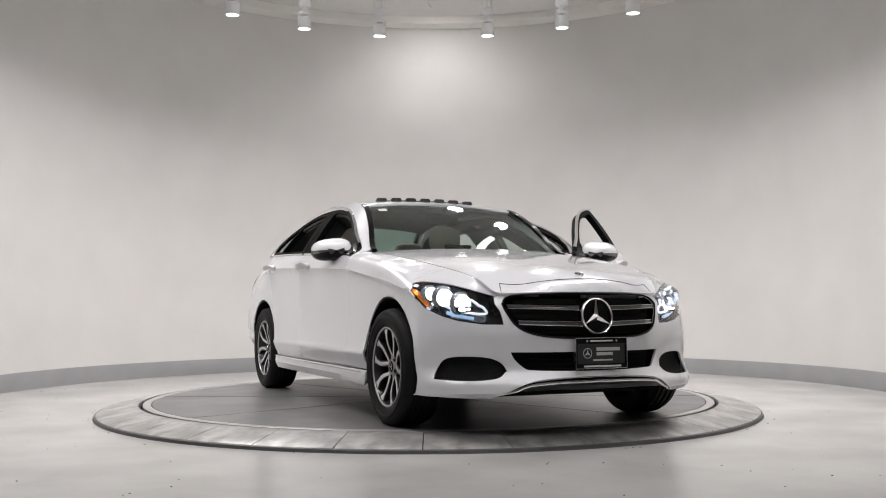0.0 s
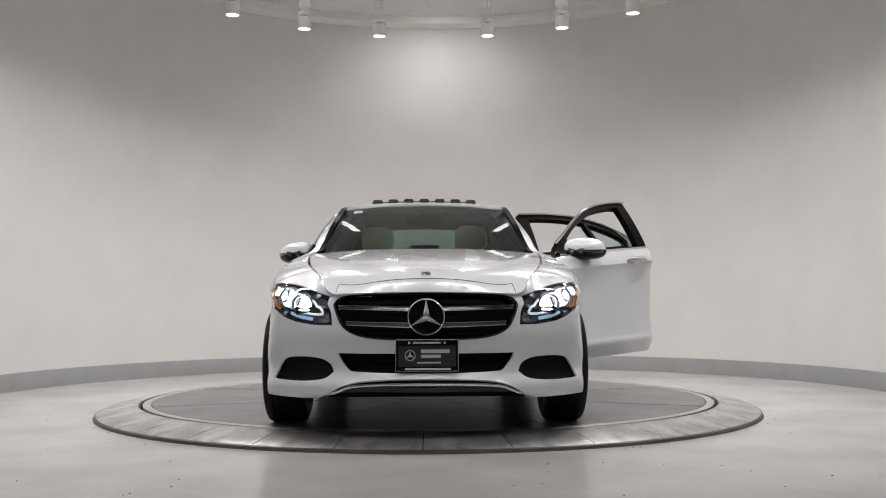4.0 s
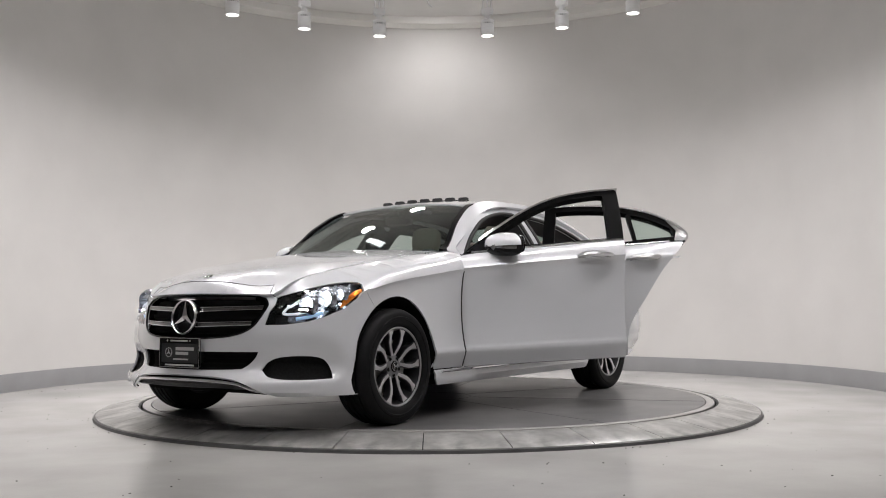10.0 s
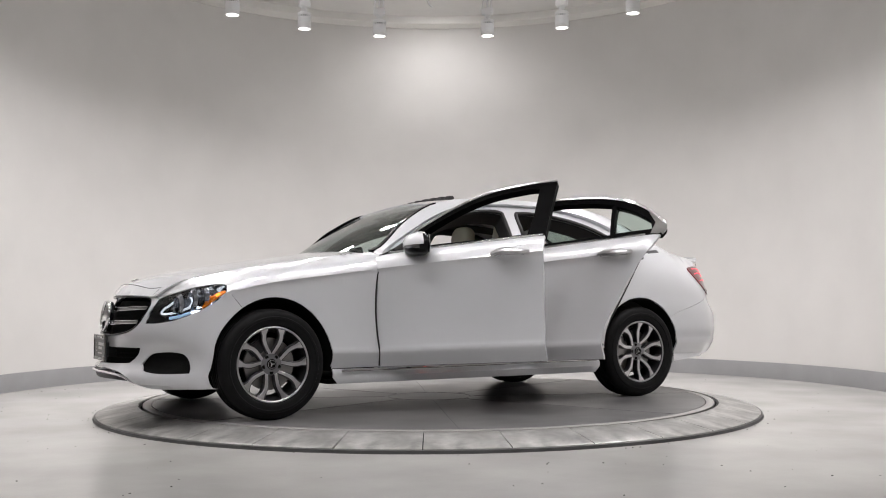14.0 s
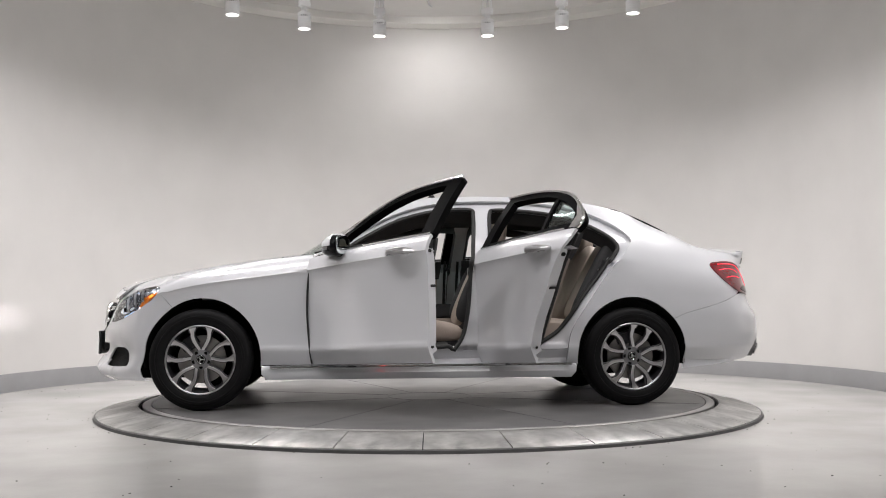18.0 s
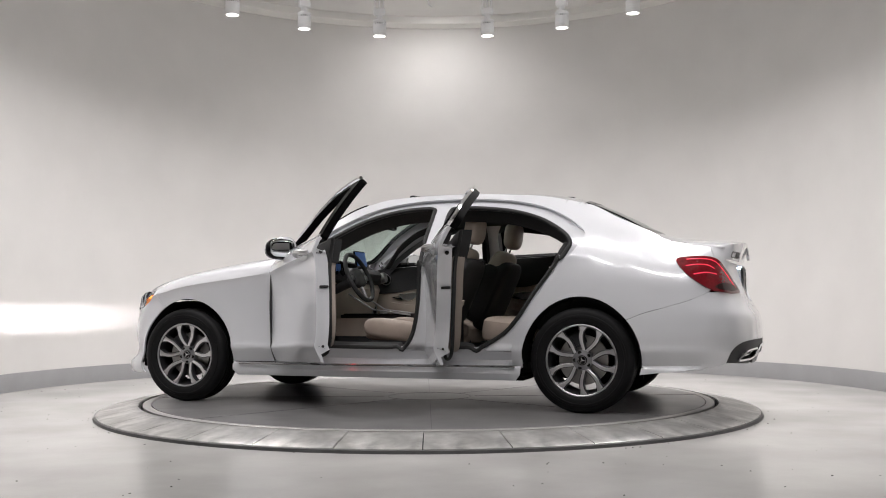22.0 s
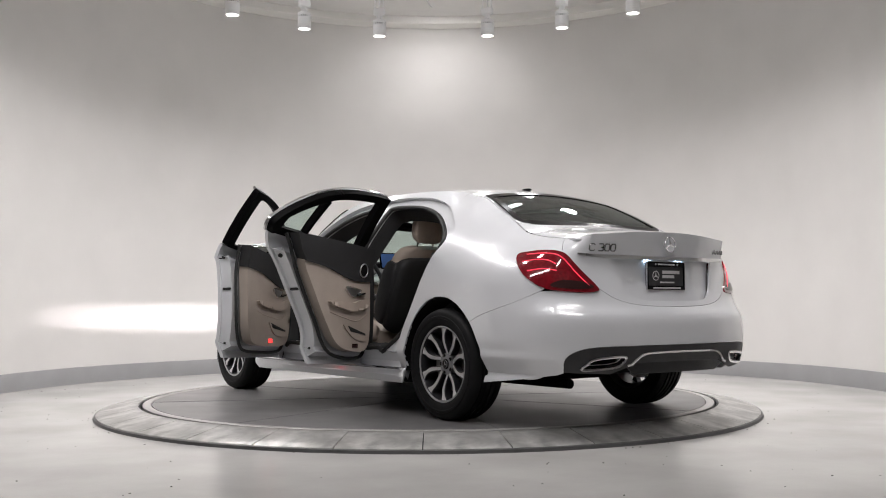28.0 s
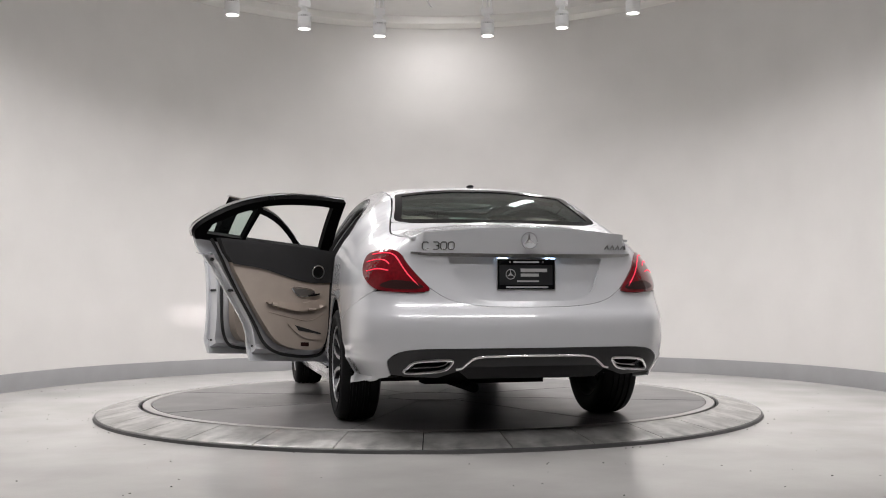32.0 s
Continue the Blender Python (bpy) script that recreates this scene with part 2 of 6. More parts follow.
first = spotlight()
for i, a in enumerate(LAMP_ANGLES):
    m = pose(LAMP_C[0] + LAMP_R * math.cos(radians(a)), LAMP_C[1] + LAMP_R * math.sin(radians(a)), LAMP_Z, 0, 0, a + 90)
    if i == 0:
        first.matrix_basis = m
    else:
        copy_thing(first, m)

BARLIGHT = glow("led_diffuser", (0.95, 0.97, 1.0), 9.0)
BARS = [(Vector((sx * 1.15, 1.4, CEIL_Z)), Vector((sx * 1.47, 2.35, CEIL_Z))) for sx in (-1, 1)]
# glowing housings for the two added fill lights, never in view
BARS += [(Vector((x - 1.22, y, CEIL_Z)), Vector((x + 1.22, y, CEIL_Z))) for x, y in FILL_LIGHTS]
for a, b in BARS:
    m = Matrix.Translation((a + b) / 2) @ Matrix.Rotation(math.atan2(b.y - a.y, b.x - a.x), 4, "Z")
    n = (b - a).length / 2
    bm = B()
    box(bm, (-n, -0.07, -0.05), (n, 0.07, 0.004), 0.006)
    bar = tagged(mesh_ob("offscreen_ceiling_light", bm, LAMPWHITE), "long white ceiling light, lit, out of view", "ceiling light", "linear ceiling lights")
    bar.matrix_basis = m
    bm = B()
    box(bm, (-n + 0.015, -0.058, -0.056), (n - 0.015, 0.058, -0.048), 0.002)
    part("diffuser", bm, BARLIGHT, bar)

cable = B()
tube(cable, [(-0.005, 3.2, CEIL_Z + 0.004), (-0.01, 3.2, CEIL_Z - 0.08), (-0.008, 3.2, CEIL_Z - 0.15), (0.005, 3.2, CEIL_Z - 0.2), (0.04, 3.2, CEIL_Z - 0.225)], 0.008, 8)
tagged(mesh_ob("ceiling_cable", cable, LAMPWHITE), "short white cable hanging from the ceiling", "cable")
# ---- the car's surface: x forward from mid wheelbase, y to its left side, z up from the deck ----
CAR_X, CAR_Y = 0.1217, -0.0359


def curve(points, n=12, closed=False):
    """A smooth curve through 2D or 3D points (Catmull-Rom)."""
    p = [np.array(q, float) for q in points]
    out = []
    m = len(p)
    for i in range(m if closed else m - 1):
        a, b = p[i], p[(i + 1) % m]
        a0 = p[i - 1] if closed or i > 0 else 2 * a - b
        b1 = p[(i + 2) % m] if closed or i + 2 < m else 2 * b - a
        for k in range(n):
            t = k / n
            out.append(0.5 * (2 * a + (b - a0) * t + (2 * a0 - 5 * a + 4 * b - b1) * t * t + (3 * a - a0 - 3 * b + b1) * t ** 3))
    if not closed:
        out.append(p[-1])
    return [tuple(float(c) for c in q) for q in out]


class Profile:
    """A smooth function of one number through rows of (x, value)."""

    def __init__(self, rows):
        xs, ys = [r[0] for r in rows], [r[1] for r in rows]
        n = len(xs)
        d = [(ys[i + 1] - ys[i]) / (xs[i + 1] - xs[i]) for i in range(n - 1)]
        m = [d[0]] + [0.0 if d[i - 1] * d[i] <= 0 else 2 * d[i - 1] * d[i] / (d[i - 1] + d[i]) for i in range(1, n - 1)] + [d[-1]]
        self.xs, self.ys, self.m = xs, ys, m

    def __call__(self, x):
        xs, ys, m = self.xs, self.ys, self.m
        if x <= xs[0]:
            return ys[0]
        if x >= xs[-1]:
            return ys[-1]
        i, j = 0, len(xs) - 1
        while j - i > 1:
            k = (i + j) // 2
            i, j = (k, j) if xs[k] <= x else (i, k)
        h = xs[i + 1] - xs[i]
        t = (x - xs[i]) / h
        return (1 + 2 * t) * (1 - t) ** 2 * ys[i] + t * (1 - t) ** 2 * h * m[i] + t * t * (3 - 2 * t) * ys[i + 1] + t * t * (t - 1) * h * m[i + 1]


PLAN = curve([(2.205, 0), (2.19, 0.15), (2.155, 0.32), (2.08, 0.50), (1.995, 0.66), (1.90, 0.80), (1.77, 0.878), (1.45, 0.897), (1.1, 0.897), (0.6, 0.9), (0, 0.905),
              (-0.6, 0.905), (-1.1, 0.905), (-1.45, 0.905), (-1.75, 0.902), (-2.0, 0.887), (-2.2, 0.838), (-2.34, 0.725), (-2.425, 0.53), (-2.465, 0.27), (-2.475, 0)], 16)
PLAN_X, PLAN_Y = np.array([p[0] for p in PLAN]), np.array([p[1] for p in PLAN])
PLAN_S = np.concatenate([[0], np.cumsum(np.hypot(np.diff(PLAN_X), np.diff(PLAN_Y)))])
HALF = float(PLAN_S[-1])
NOSE_X = Profile([(0.17, -0.03), (0.22, 0.055), (0.26, 0.06), (0.32, 0.015), (0.40, 0.0), (0.5, 0.0), (0.6, -0.02), (0.68, -0.055), (0.74, -0.10), (0.8, -0.17)])
TAIL_X = Profile([(0.2, 0.10), (0.3, 0.03), (0.4, 0.004), (0.45, 0.0), (0.5, 0.002), (0.56, 0.006), (0.6, 0.014), (0.632, 0.03), (0.645, 0.04), (0.68, 0.058), (0.75, 0.08), (0.85, 0.105), (0.92, 0.116), (0.97, 0.108), (1.02, 0.09), (1.06, 0.084)])
SECTION = Profile([(0.17, 0.862), (0.21, 0.884), (0.25, 0.892), (0.275, 0.888), (0.288, 0.868), (0.33, 0.884), (0.375, 0.902), (0.392, 0.906), (0.408, 0.9), (0.46, 0.893), (0.54, 0.887), (0.66, 0.885), (0.78, 0.888), (0.86, 0.895), (0.882, 0.902), (0.894, 0.9075), (0.905, 0.904), (0.94, 0.889), (0.97, 0.872), (0.985, 0.855)])
SHOULDER = Profile([(-2.475, 1.06), (-2.40, 1.05), (-2.34, 1.02), (-2.27, 0.985), (-2.15, 0.966), (-1.9, 0.985), (-1.7, 1.015), (-1.45, 1.045), (-1.2, 1.04), (-0.8, 1.03), (-0.4, 1.015), (0.0, 0.997), (0.5, 0.972), (0.75, 0.955), (1.0, 0.92), (1.4, 0.862), (1.7, 0.795), (1.9, 0.748), (2.05, 0.708), (2.2, 0.70)])
RAIL_Y = Profile([(-2.475, 0.5), (-2.3, 0.56), (-2.1, 0.635), (-1.95, 0.655), (-1.8, 0.63), (-1.6, 0.585), (-1.43, 0.56), (-1.0, 0.562), (-0.5, 0.568), (-0.1, 0.572), (0.162, 0.588), (0.4, 0.635), (0.66, 0.705), (0.8, 0.725), (1.4, 0.675), (1.9, 0.555), (2.1, 0.47), (2.2, 0.4)])
RAIL_Z = Profile([(-2.475, 0.975), (-2.3, 1.005), (-2.1, 1.02), (-1.95, 1.045), (-1.8, 1.12), (-1.6, 1.214), (-1.43, 1.3), (-1.0, 1.379), (-0.5, 1.4), (-0.1, 1.388), (0.162, 1.336), (0.4, 1.21), (0.66, 1.005), (0.75, 0.985), (1.0, 0.955), (1.4, 0.898), (1.7, 0.842), (1.9, 0.79), (1.96, 0.758), (2.0, 0.73), (2.025, 0.716), (2.2, 0.712)])
CENTRE_Z = Profile([(-2.475, 1.0), (-2.40, 1.045), (-2.3, 1.06), (-2.1, 1.075), (-1.92, 1.1), (-1.8, 1.145), (-1.6, 1.247), (-1.43, 1.337), (-1.2, 1.397), (-0.9, 1.423), (-0.55, 1.43), (-0.25, 1.422), (0.0, 1.4), (0.2, 1.357), (0.4, 1.265), (0.6, 1.155), (0.80, 1.035), (0.86, 1.012), (1.07, 0.98), (1.4, 0.932), (1.7, 0.882), (1.9, 0.843), (2.02, 0.81), (2.08, 0.785), (2.115, 0.75), (2.135, 0.716)])
BULGE = Profile([(-2.4, 0.012), (-2.0, 0.022), (-1.7, 0.032), (-1.4, 0.024), (-0.5, 0.018), (0.3, 0.014), (0.7, 0.02), (1.0, 0.03), (1.7, 0.025), (2.1, 0.01)])
CROWN = Profile([(-2.4, 3.0), (-1.9, 2.4), (-0.5, 2.2), (0.6, 2.0), (0.85, 2.2), (2.1, 2.4)])


def ease(a, b, x):
    t = min(1.0, max(0.0, (x - a) / (b - a)))
    return t * t * (3 - 2 * t)


def along(x):
    """The distance round the plan from the nose's middle to the place x of the flank."""
    return float(np.interp(-x, -PLAN_X, PLAN_S))


def flank_y(x, yp, z, top):
    zn = z - (top - 0.985) * min(1.0, max(0.0, (z - 0.45) / (top - 0.45)))
    pinch = 1 - 0.03 * ease(1.3, 2.0, x) * ease(0.5, 0.8, z) - 0.035 * ease(-1.5, -2.2, x) * ease(0.6, 0.95, z)
    low = ease(1.55, 1.85, x) * ease(0.5, 0.35, z)
    tuck = 0.05 * ease(-1.62, -1.85, x) * ease(0.52, 0.24, z)
    sec = SECTION(zn) / 0.905
    sec = max(sec, sec + (0.996 - 0.35 * max(0.0, zn - 0.6) ** 2 - sec) * ease(-0.95, -1.6, x) * ease(0.4, 0.48, z))
    return yp * (sec + (0.985 - sec) * low - tuck) * pinch


def lift(z, x):
    """The upper body stands a little higher than the side-view heights say; at the tail only the boot's lip does."""
    w = ease(-1.5, -1.95, x)
    return z + 0.026 * ((1 - w) * ease(0.5, 0.9, z) + w * ease(0.95, 1.05, z))


def body(s, z, off=0.0):
    """The skin at s round the plan (negative: the right side) and height z; off lifts it outward."""
    if off:
        n = outward(body, s, z)
        return Vector(body(s, z)) + n * off
    sign, s = (1 if s >= 0 else -1), abs(s)
    if s > HALF:
        sign, s = -sign, 2 * HALF - s
    x, yp = float(np.interp(s, PLAN_S, PLAN_X)), float(np.interp(s, PLAN_S, PLAN_Y))
    top = SHOULDER(x)
    if z <= top:
        y = flank_y(x, yp, z, top)
    scoop = math.exp(-((s - 0.70) / 0.24) ** 2 - ((z - 0.365) / 0.075) ** 2)
    xs = x - 0.042 * scoop + ease(1.45, 2.15, x) * NOSE_X(z) + ease(-1.65, -2.4, x) * TAIL_X(z)
    if z > top:
        t = min(1.0, (z - top) / max(0.012, RAIL_Z(xs) - top))
        y0 = flank_y(x, yp, top, top)
        y = y0 + (min(RAIL_Y(xs), y0) - y0) * t + BULGE(x) * 4 * t * (1 - t)
    w = ease(-1.1, -1.55, x)
    if w and z > 0.72:
        rz, ry = RAIL_Z(xs), RAIL_Y(xs)
        y0 = flank_y(x, yp, 0.72, top)
        t = min(1.0, (z - 0.72) / max(0.05, rz - 0.72))
        y += (min(ry, y0) + (y0 - min(ry, y0)) * (1 - t ** 2.3) ** 0.8 - y) * w
    return Vector((xs, sign * y, lift(z, xs)))


def rail_point(x):
    """Where the flank, at the plan's place x, meets the bonnet, roof or boot."""
    z = RAIL_Z(x)
    for _ in range(8):
        z = RAIL_Z(x + ease(1.45, 2.15, x) * NOSE_X(z) + ease(-1.65, -2.4, x) * TAIL_X(z))
    return (along(x), z - 0.001)


def top_skin(x, y, off=0.0):
    """Bonnet, windscreen, roof, rear window and boot lid as heights over the plan."""
    if off:
        return top_skin(x, y) + outward(top_skin, x, y) * off
    xe = x + 0.22 * y * y * ease(1.2, 2.0, x) + 0.26 * y * y * ease(1.9, 2.1, x + 0.48 * y * y)
    xe = xe + 0.10 * y * y * ease(1.0, 0.75, x) * ease(-0.35, 0.0, x) - 0.10 * y * y * ease(-1.0, -1.4, x) * ease(-2.1, -1.85, x) - 0.14 * y * y * ease(-2.0, -2.3, x)
    ry, rz, cz = RAIL_Y(x), RAIL_Z(x), CENTRE_Z(xe)
    u = min(1.0, abs(y) / ry)
    return Vector((x, y, lift(cz + (rz - cz) * u ** CROWN(x), x)))


def outward(f, u, v):
    h = 0.004
    n = (f(u + h, v) - f(u - h, v)).cross(f(u, v + h) - f(u, v - h))
    p = f(u, v)
    n.normalize()
    return n if n.dot(p - Vector((p.x * 0.8, 0, 0.5))) > 0 else -n


def screen_skin(x, y):
    """The windscreen: straight from its foot to its head, bowed a little."""
    head, foot = 0.10 + 0.16 * y * y, 0.835 - 0.34 * y * y
    v = (x - head) / (foot - head)
    return Vector((x, y, 0.026 + (1.384 - 0.15 * y * y) * (1 - v) + (1.014 - 0.045 * y * y) * v + 0.075 * v * (1 - v)))


def rear_skin(x, y):
    """The rear window, likewise."""
    head, foot = -1.385 - 0.10 * y * y, -1.862 + 0.16 * y * y
    v = (x - head) / (foot - head)
    return Vector((x, y, 0.026 + (1.356 - 0.16 * y * y) * (1 - v) + (1.117 - 0.005 * y * y) * v + 0.05 * v * (1 - v)))

# ---- car materials ----
PAINT = material("white_car_paint", (0.66, 0.672, 0.695), 0.25, metal=0.12, vary=0.012, scale=2.0, coat=1.0)
PAINT.node_tree.nodes["Principled BSDF"].inputs["Coat IOR"].default_value = 1.6
PAINT.node_tree.nodes["Principled BSDF"].inputs["Coat Roughness"].default_value = 0.08
CHROME = material("chrome", (0.78, 0.78, 0.79), 0.10, metal=1.0, vary=0.01)
SATIN = material("satin_aluminium", (0.55, 0.55, 0.56), 0.28, metal=1.0, vary=0.04)
REFLECTOR = material("lamp_reflector", (0.26, 0.265, 0.29), 0.35, metal=0.7, vary=0.1)
GUIDE = glow("headlamp_light_guide", (0.86, 0.91, 1.0), 0.5)
GLOSSBLACK = material("gloss_black_trim", (0.004, 0.004, 0.005), 0.16, vary=0.0, spec=0.2)
PLASTIC = material("black_plastic", (0.018, 0.018, 0.019), 0.5, vary=0.1, bump=0.1, bump_scale=400)
SEAL = material("black_rubber_seal", (0.012, 0.012, 0.012), 0.6, vary=0.1)
RUBBER = material("tyre_rubber", (0.007, 0.007, 0.0075), 0.6, vary=0.15, scale=9, bump=0.1, bump_scale=150, spec=0.15)
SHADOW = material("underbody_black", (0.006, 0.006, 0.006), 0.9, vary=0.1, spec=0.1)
RIMDARK = material("rim_grey_lacquer", (0.055, 0.055, 0.06), 0.3, metal=0.7, vary=0.06)
RIMLIP = material("rim_lip_alloy", (0.45, 0.45, 0.46), 0.42, metal=1.0, vary=0.05)
RIMFACE = material("turned_alloy", (0.62, 0.62, 0.63), 0.3, metal=1.0, vary=0.04)
DISC = material("brake_steel", (0.35, 0.34, 0.33), 0.35, metal=1.0, vary=0.1)
LEATHER = material("beige_leather", (0.39, 0.325, 0.275), 0.5, vary=0.07, scale=9, bump=0.2, bump_scale=260)
DOORCARD = material("beige_door_trim", (0.37, 0.315, 0.27), 0.55, vary=0.05, scale=8, bump=0.15, bump_scale=300)
CARPET = material("black_carpet", (0.010, 0.010, 0.010), 0.95, vary=0.3, scale=60)
SOFTBLACK = material("black_soft_trim", (0.016, 0.016, 0.017), 0.65, vary=0.15, bump=0.15, bump_scale=320)
HEADLINER = material("dark_headliner", (0.03, 0.03, 0.03), 0.9, vary=0.1)
RED = material("red_lamp_lens", (0.15, 0.003, 0.008), 0.07, vary=0.25, scale=60, coat=1.0)
SMOKE = material("smoked_lamp_lens", (0.03, 0.012, 0.012), 0.08, vary=0.1)
AMBER = material("amber_reflector", (0.85, 0.22, 0.015), 0.25, vary=0.08)
AMBERLIT = glow("amber_marker", (1.0, 0.34, 0.03), 1.6)
REDLIT = glow("red_door_lamp", (1.0, 0.03, 0.03), 3.0)
REDBAR = glow("tail_light_bar", (1.0, 0.03, 0.08), 0.75)
TRIMBLACK = material("black_window_frame", (0.002, 0.002, 0.0022), 0.5, vary=0.0, spec=0.04)
LAMPDARK = material("lamp_bezel", (0.05, 0.052, 0.06), 0.25, metal=0.5, vary=0.1)
BEAM = glow("headlamp_projector", (0.88, 0.93, 1.0), 30.0)
ARCLAMP = glow("headlamp_arc", (1.0, 0.95, 0.98), 90000.0)
LEDBLUE = glow("running_light", (0.45, 0.68, 1.0), 0.45)
PLATELIT = glow("plate_lamp", (0.55, 0.75, 1.0), 12.0)
SCREEN = glow("dashboard_screen", (0.05, 0.13, 0.36), 0.09)
MIRROR = material("mirror_glass", (0.6, 0.62, 0.63), 0.02, metal=1.0, vary=0.0)
PLATEBLACK = material("number_plate_black", (0.02, 0.021, 0.023), 0.3, vary=0.05)
PRINT = material("pale_print", (0.5, 0.5, 0.5), 0.4, vary=0.02)


def glass(name, tint, gloss=0.035):
    m = bpy.data.materials.new(name)
    m.use_nodes = True
    nt = m.node_tree
    nt.nodes.remove(nt.nodes["Principled BSDF"])
    clear, shine, mix = nt.nodes.new("ShaderNodeBsdfTransparent"), nt.nodes.new("ShaderNodeBsdfGlossy"), nt.nodes.new("ShaderNodeMixShader")
    face, power, scale = nt.nodes.new("ShaderNodeLayerWeight"), nt.nodes.new("ShaderNodeMath"), nt.nodes.new("ShaderNodeMath")
    clear.inputs["Color"].default_value = (*tint, 1)
    shine.inputs["Roughness"].default_value = 0.01
    shine.inputs["Color"].default_value = (0.95, 0.95, 0.95, 1)
    face.inputs["Blend"].default_value = 0.5
    power.operation, scale.operation = "POWER", "MULTIPLY_ADD"
    power.inputs[1].default_value = 5.0
    scale.inputs[1].default_value, scale.inputs[2].default_value = 0.9 - gloss, gloss
    nt.links.new(face.outputs["Facing"], power.inputs[0])
    nt.links.new(power.outputs["Value"], scale.inputs[0])
    nt.links.new(scale.outputs["Value"], mix.inputs["Fac"])
    nt.links.new(clear.outputs["BSDF"], mix.inputs[1])
    nt.links.new(shine.outputs["BSDF"], mix.inputs[2])
    nt.links.new(mix.outputs["Shader"], nt.nodes["Material Output"].inputs["Surface"])
    return m


SCREENGLASS = glass("windscreen_glass", (0.76, 0.83, 0.80))
SIDEGLASS = glass("side_window_glass", (0.80, 0.87, 0.84))
REARGLASS = glass("rear_window_glass", (0.60, 0.68, 0.65), 0.05)
CLEAR = glass("clear_lamp_cover", (0.97, 0.98, 0.98), 0.03)

# ---- panel builder ----
from mathutils.geometry import delaunay_2d_cdt


def densify(poly, step):
    out = []
    for (x0, y0), (x1, y1) in zip(poly, poly[1:] + poly[:1]):
        n = max(1, math.ceil(math.hypot(x1 - x0, y1 - y0) / step))
        out += [(x0 + (x1 - x0) * k / n, y0 + (y1 - y0) * k / n) for k in range(n)]
    return [p for i, p in enumerate(out) if math.hypot(p[0] - out[i - 1][0], p[1] - out[i - 1][1]) > 1e-4]


def inset(poly, d):
    """The outline moved inward by d (outward if d is negative)."""
    a = sum(p[0] * q[1] - q[0] * p[1] for p, q in zip(poly, poly[1:] + poly[:1]))
    d = d if a > 0 else -d
    out = []
    for i, p in enumerate(poly):
        o, q = poly[i - 1], poly[(i + 1) % len(poly)]
        e0 = Vector((p[0] - o[0], p[1] - o[1])).normalized()
        e1 = Vector((q[0] - p[0], q[1] - p[1])).normalized()
        n0, n1 = Vector((-e0.y, e0.x)), Vector((-e1.y, e1.x))
        m = n0 + n1
        if m.length < 0.3:
            m = n0
        m = m / max(0.5, m.length_squared / 2) if m.length else n0
        out.append((p[0] + m.x * d, p[1] + m.y * d))
    return out


def inside(pts, poly):
    x, y = pts[:, 0], pts[:, 1]
    hit = np.zeros(len(pts), bool)
    for (x0, y0), (x1, y1) in zip(poly, poly[1:] + poly[:1]):
        if y0 != y1:
            hit ^= ((y0 > y) != (y1 > y)) & (x < (x1 - x0) * (y - y0) / (y1 - y0) + x0)
    return hit


def far(pts, poly, d):
    keep = np.ones(len(pts), bool)
    for (x0, y0), (x1, y1) in zip(poly, poly[1:] + poly[:1]):
        ex, ey = x1 - x0, y1 - y0
        t = np.clip(((pts[:, 0] - x0) * ex + (pts[:, 1] - y0) * ey) / max(1e-12, ex * ex + ey * ey), 0, 1)
        keep &= np.hypot(pts[:, 0] - x0 - t * ex, pts[:, 1] - y0 - t * ey) > d
    return keep


CREASES = (0.288, 0.33, 0.375, 0.392, 0.408, 0.865, 0.880, 0.894, 0.908, 0.94, 0.965, 0.985)


def crease_z(s, zn):
    """The height at which the section's level zn runs, s round the plan."""
    rise = min(0.12, max(-0.3, SHOULDER(float(np.interp(s, PLAN_S, PLAN_X))) - 0.985))
    k = rise / (0.535 + rise)
    return zn if zn < 0.45 else (zn - 0.45 * k) / (1 - k)


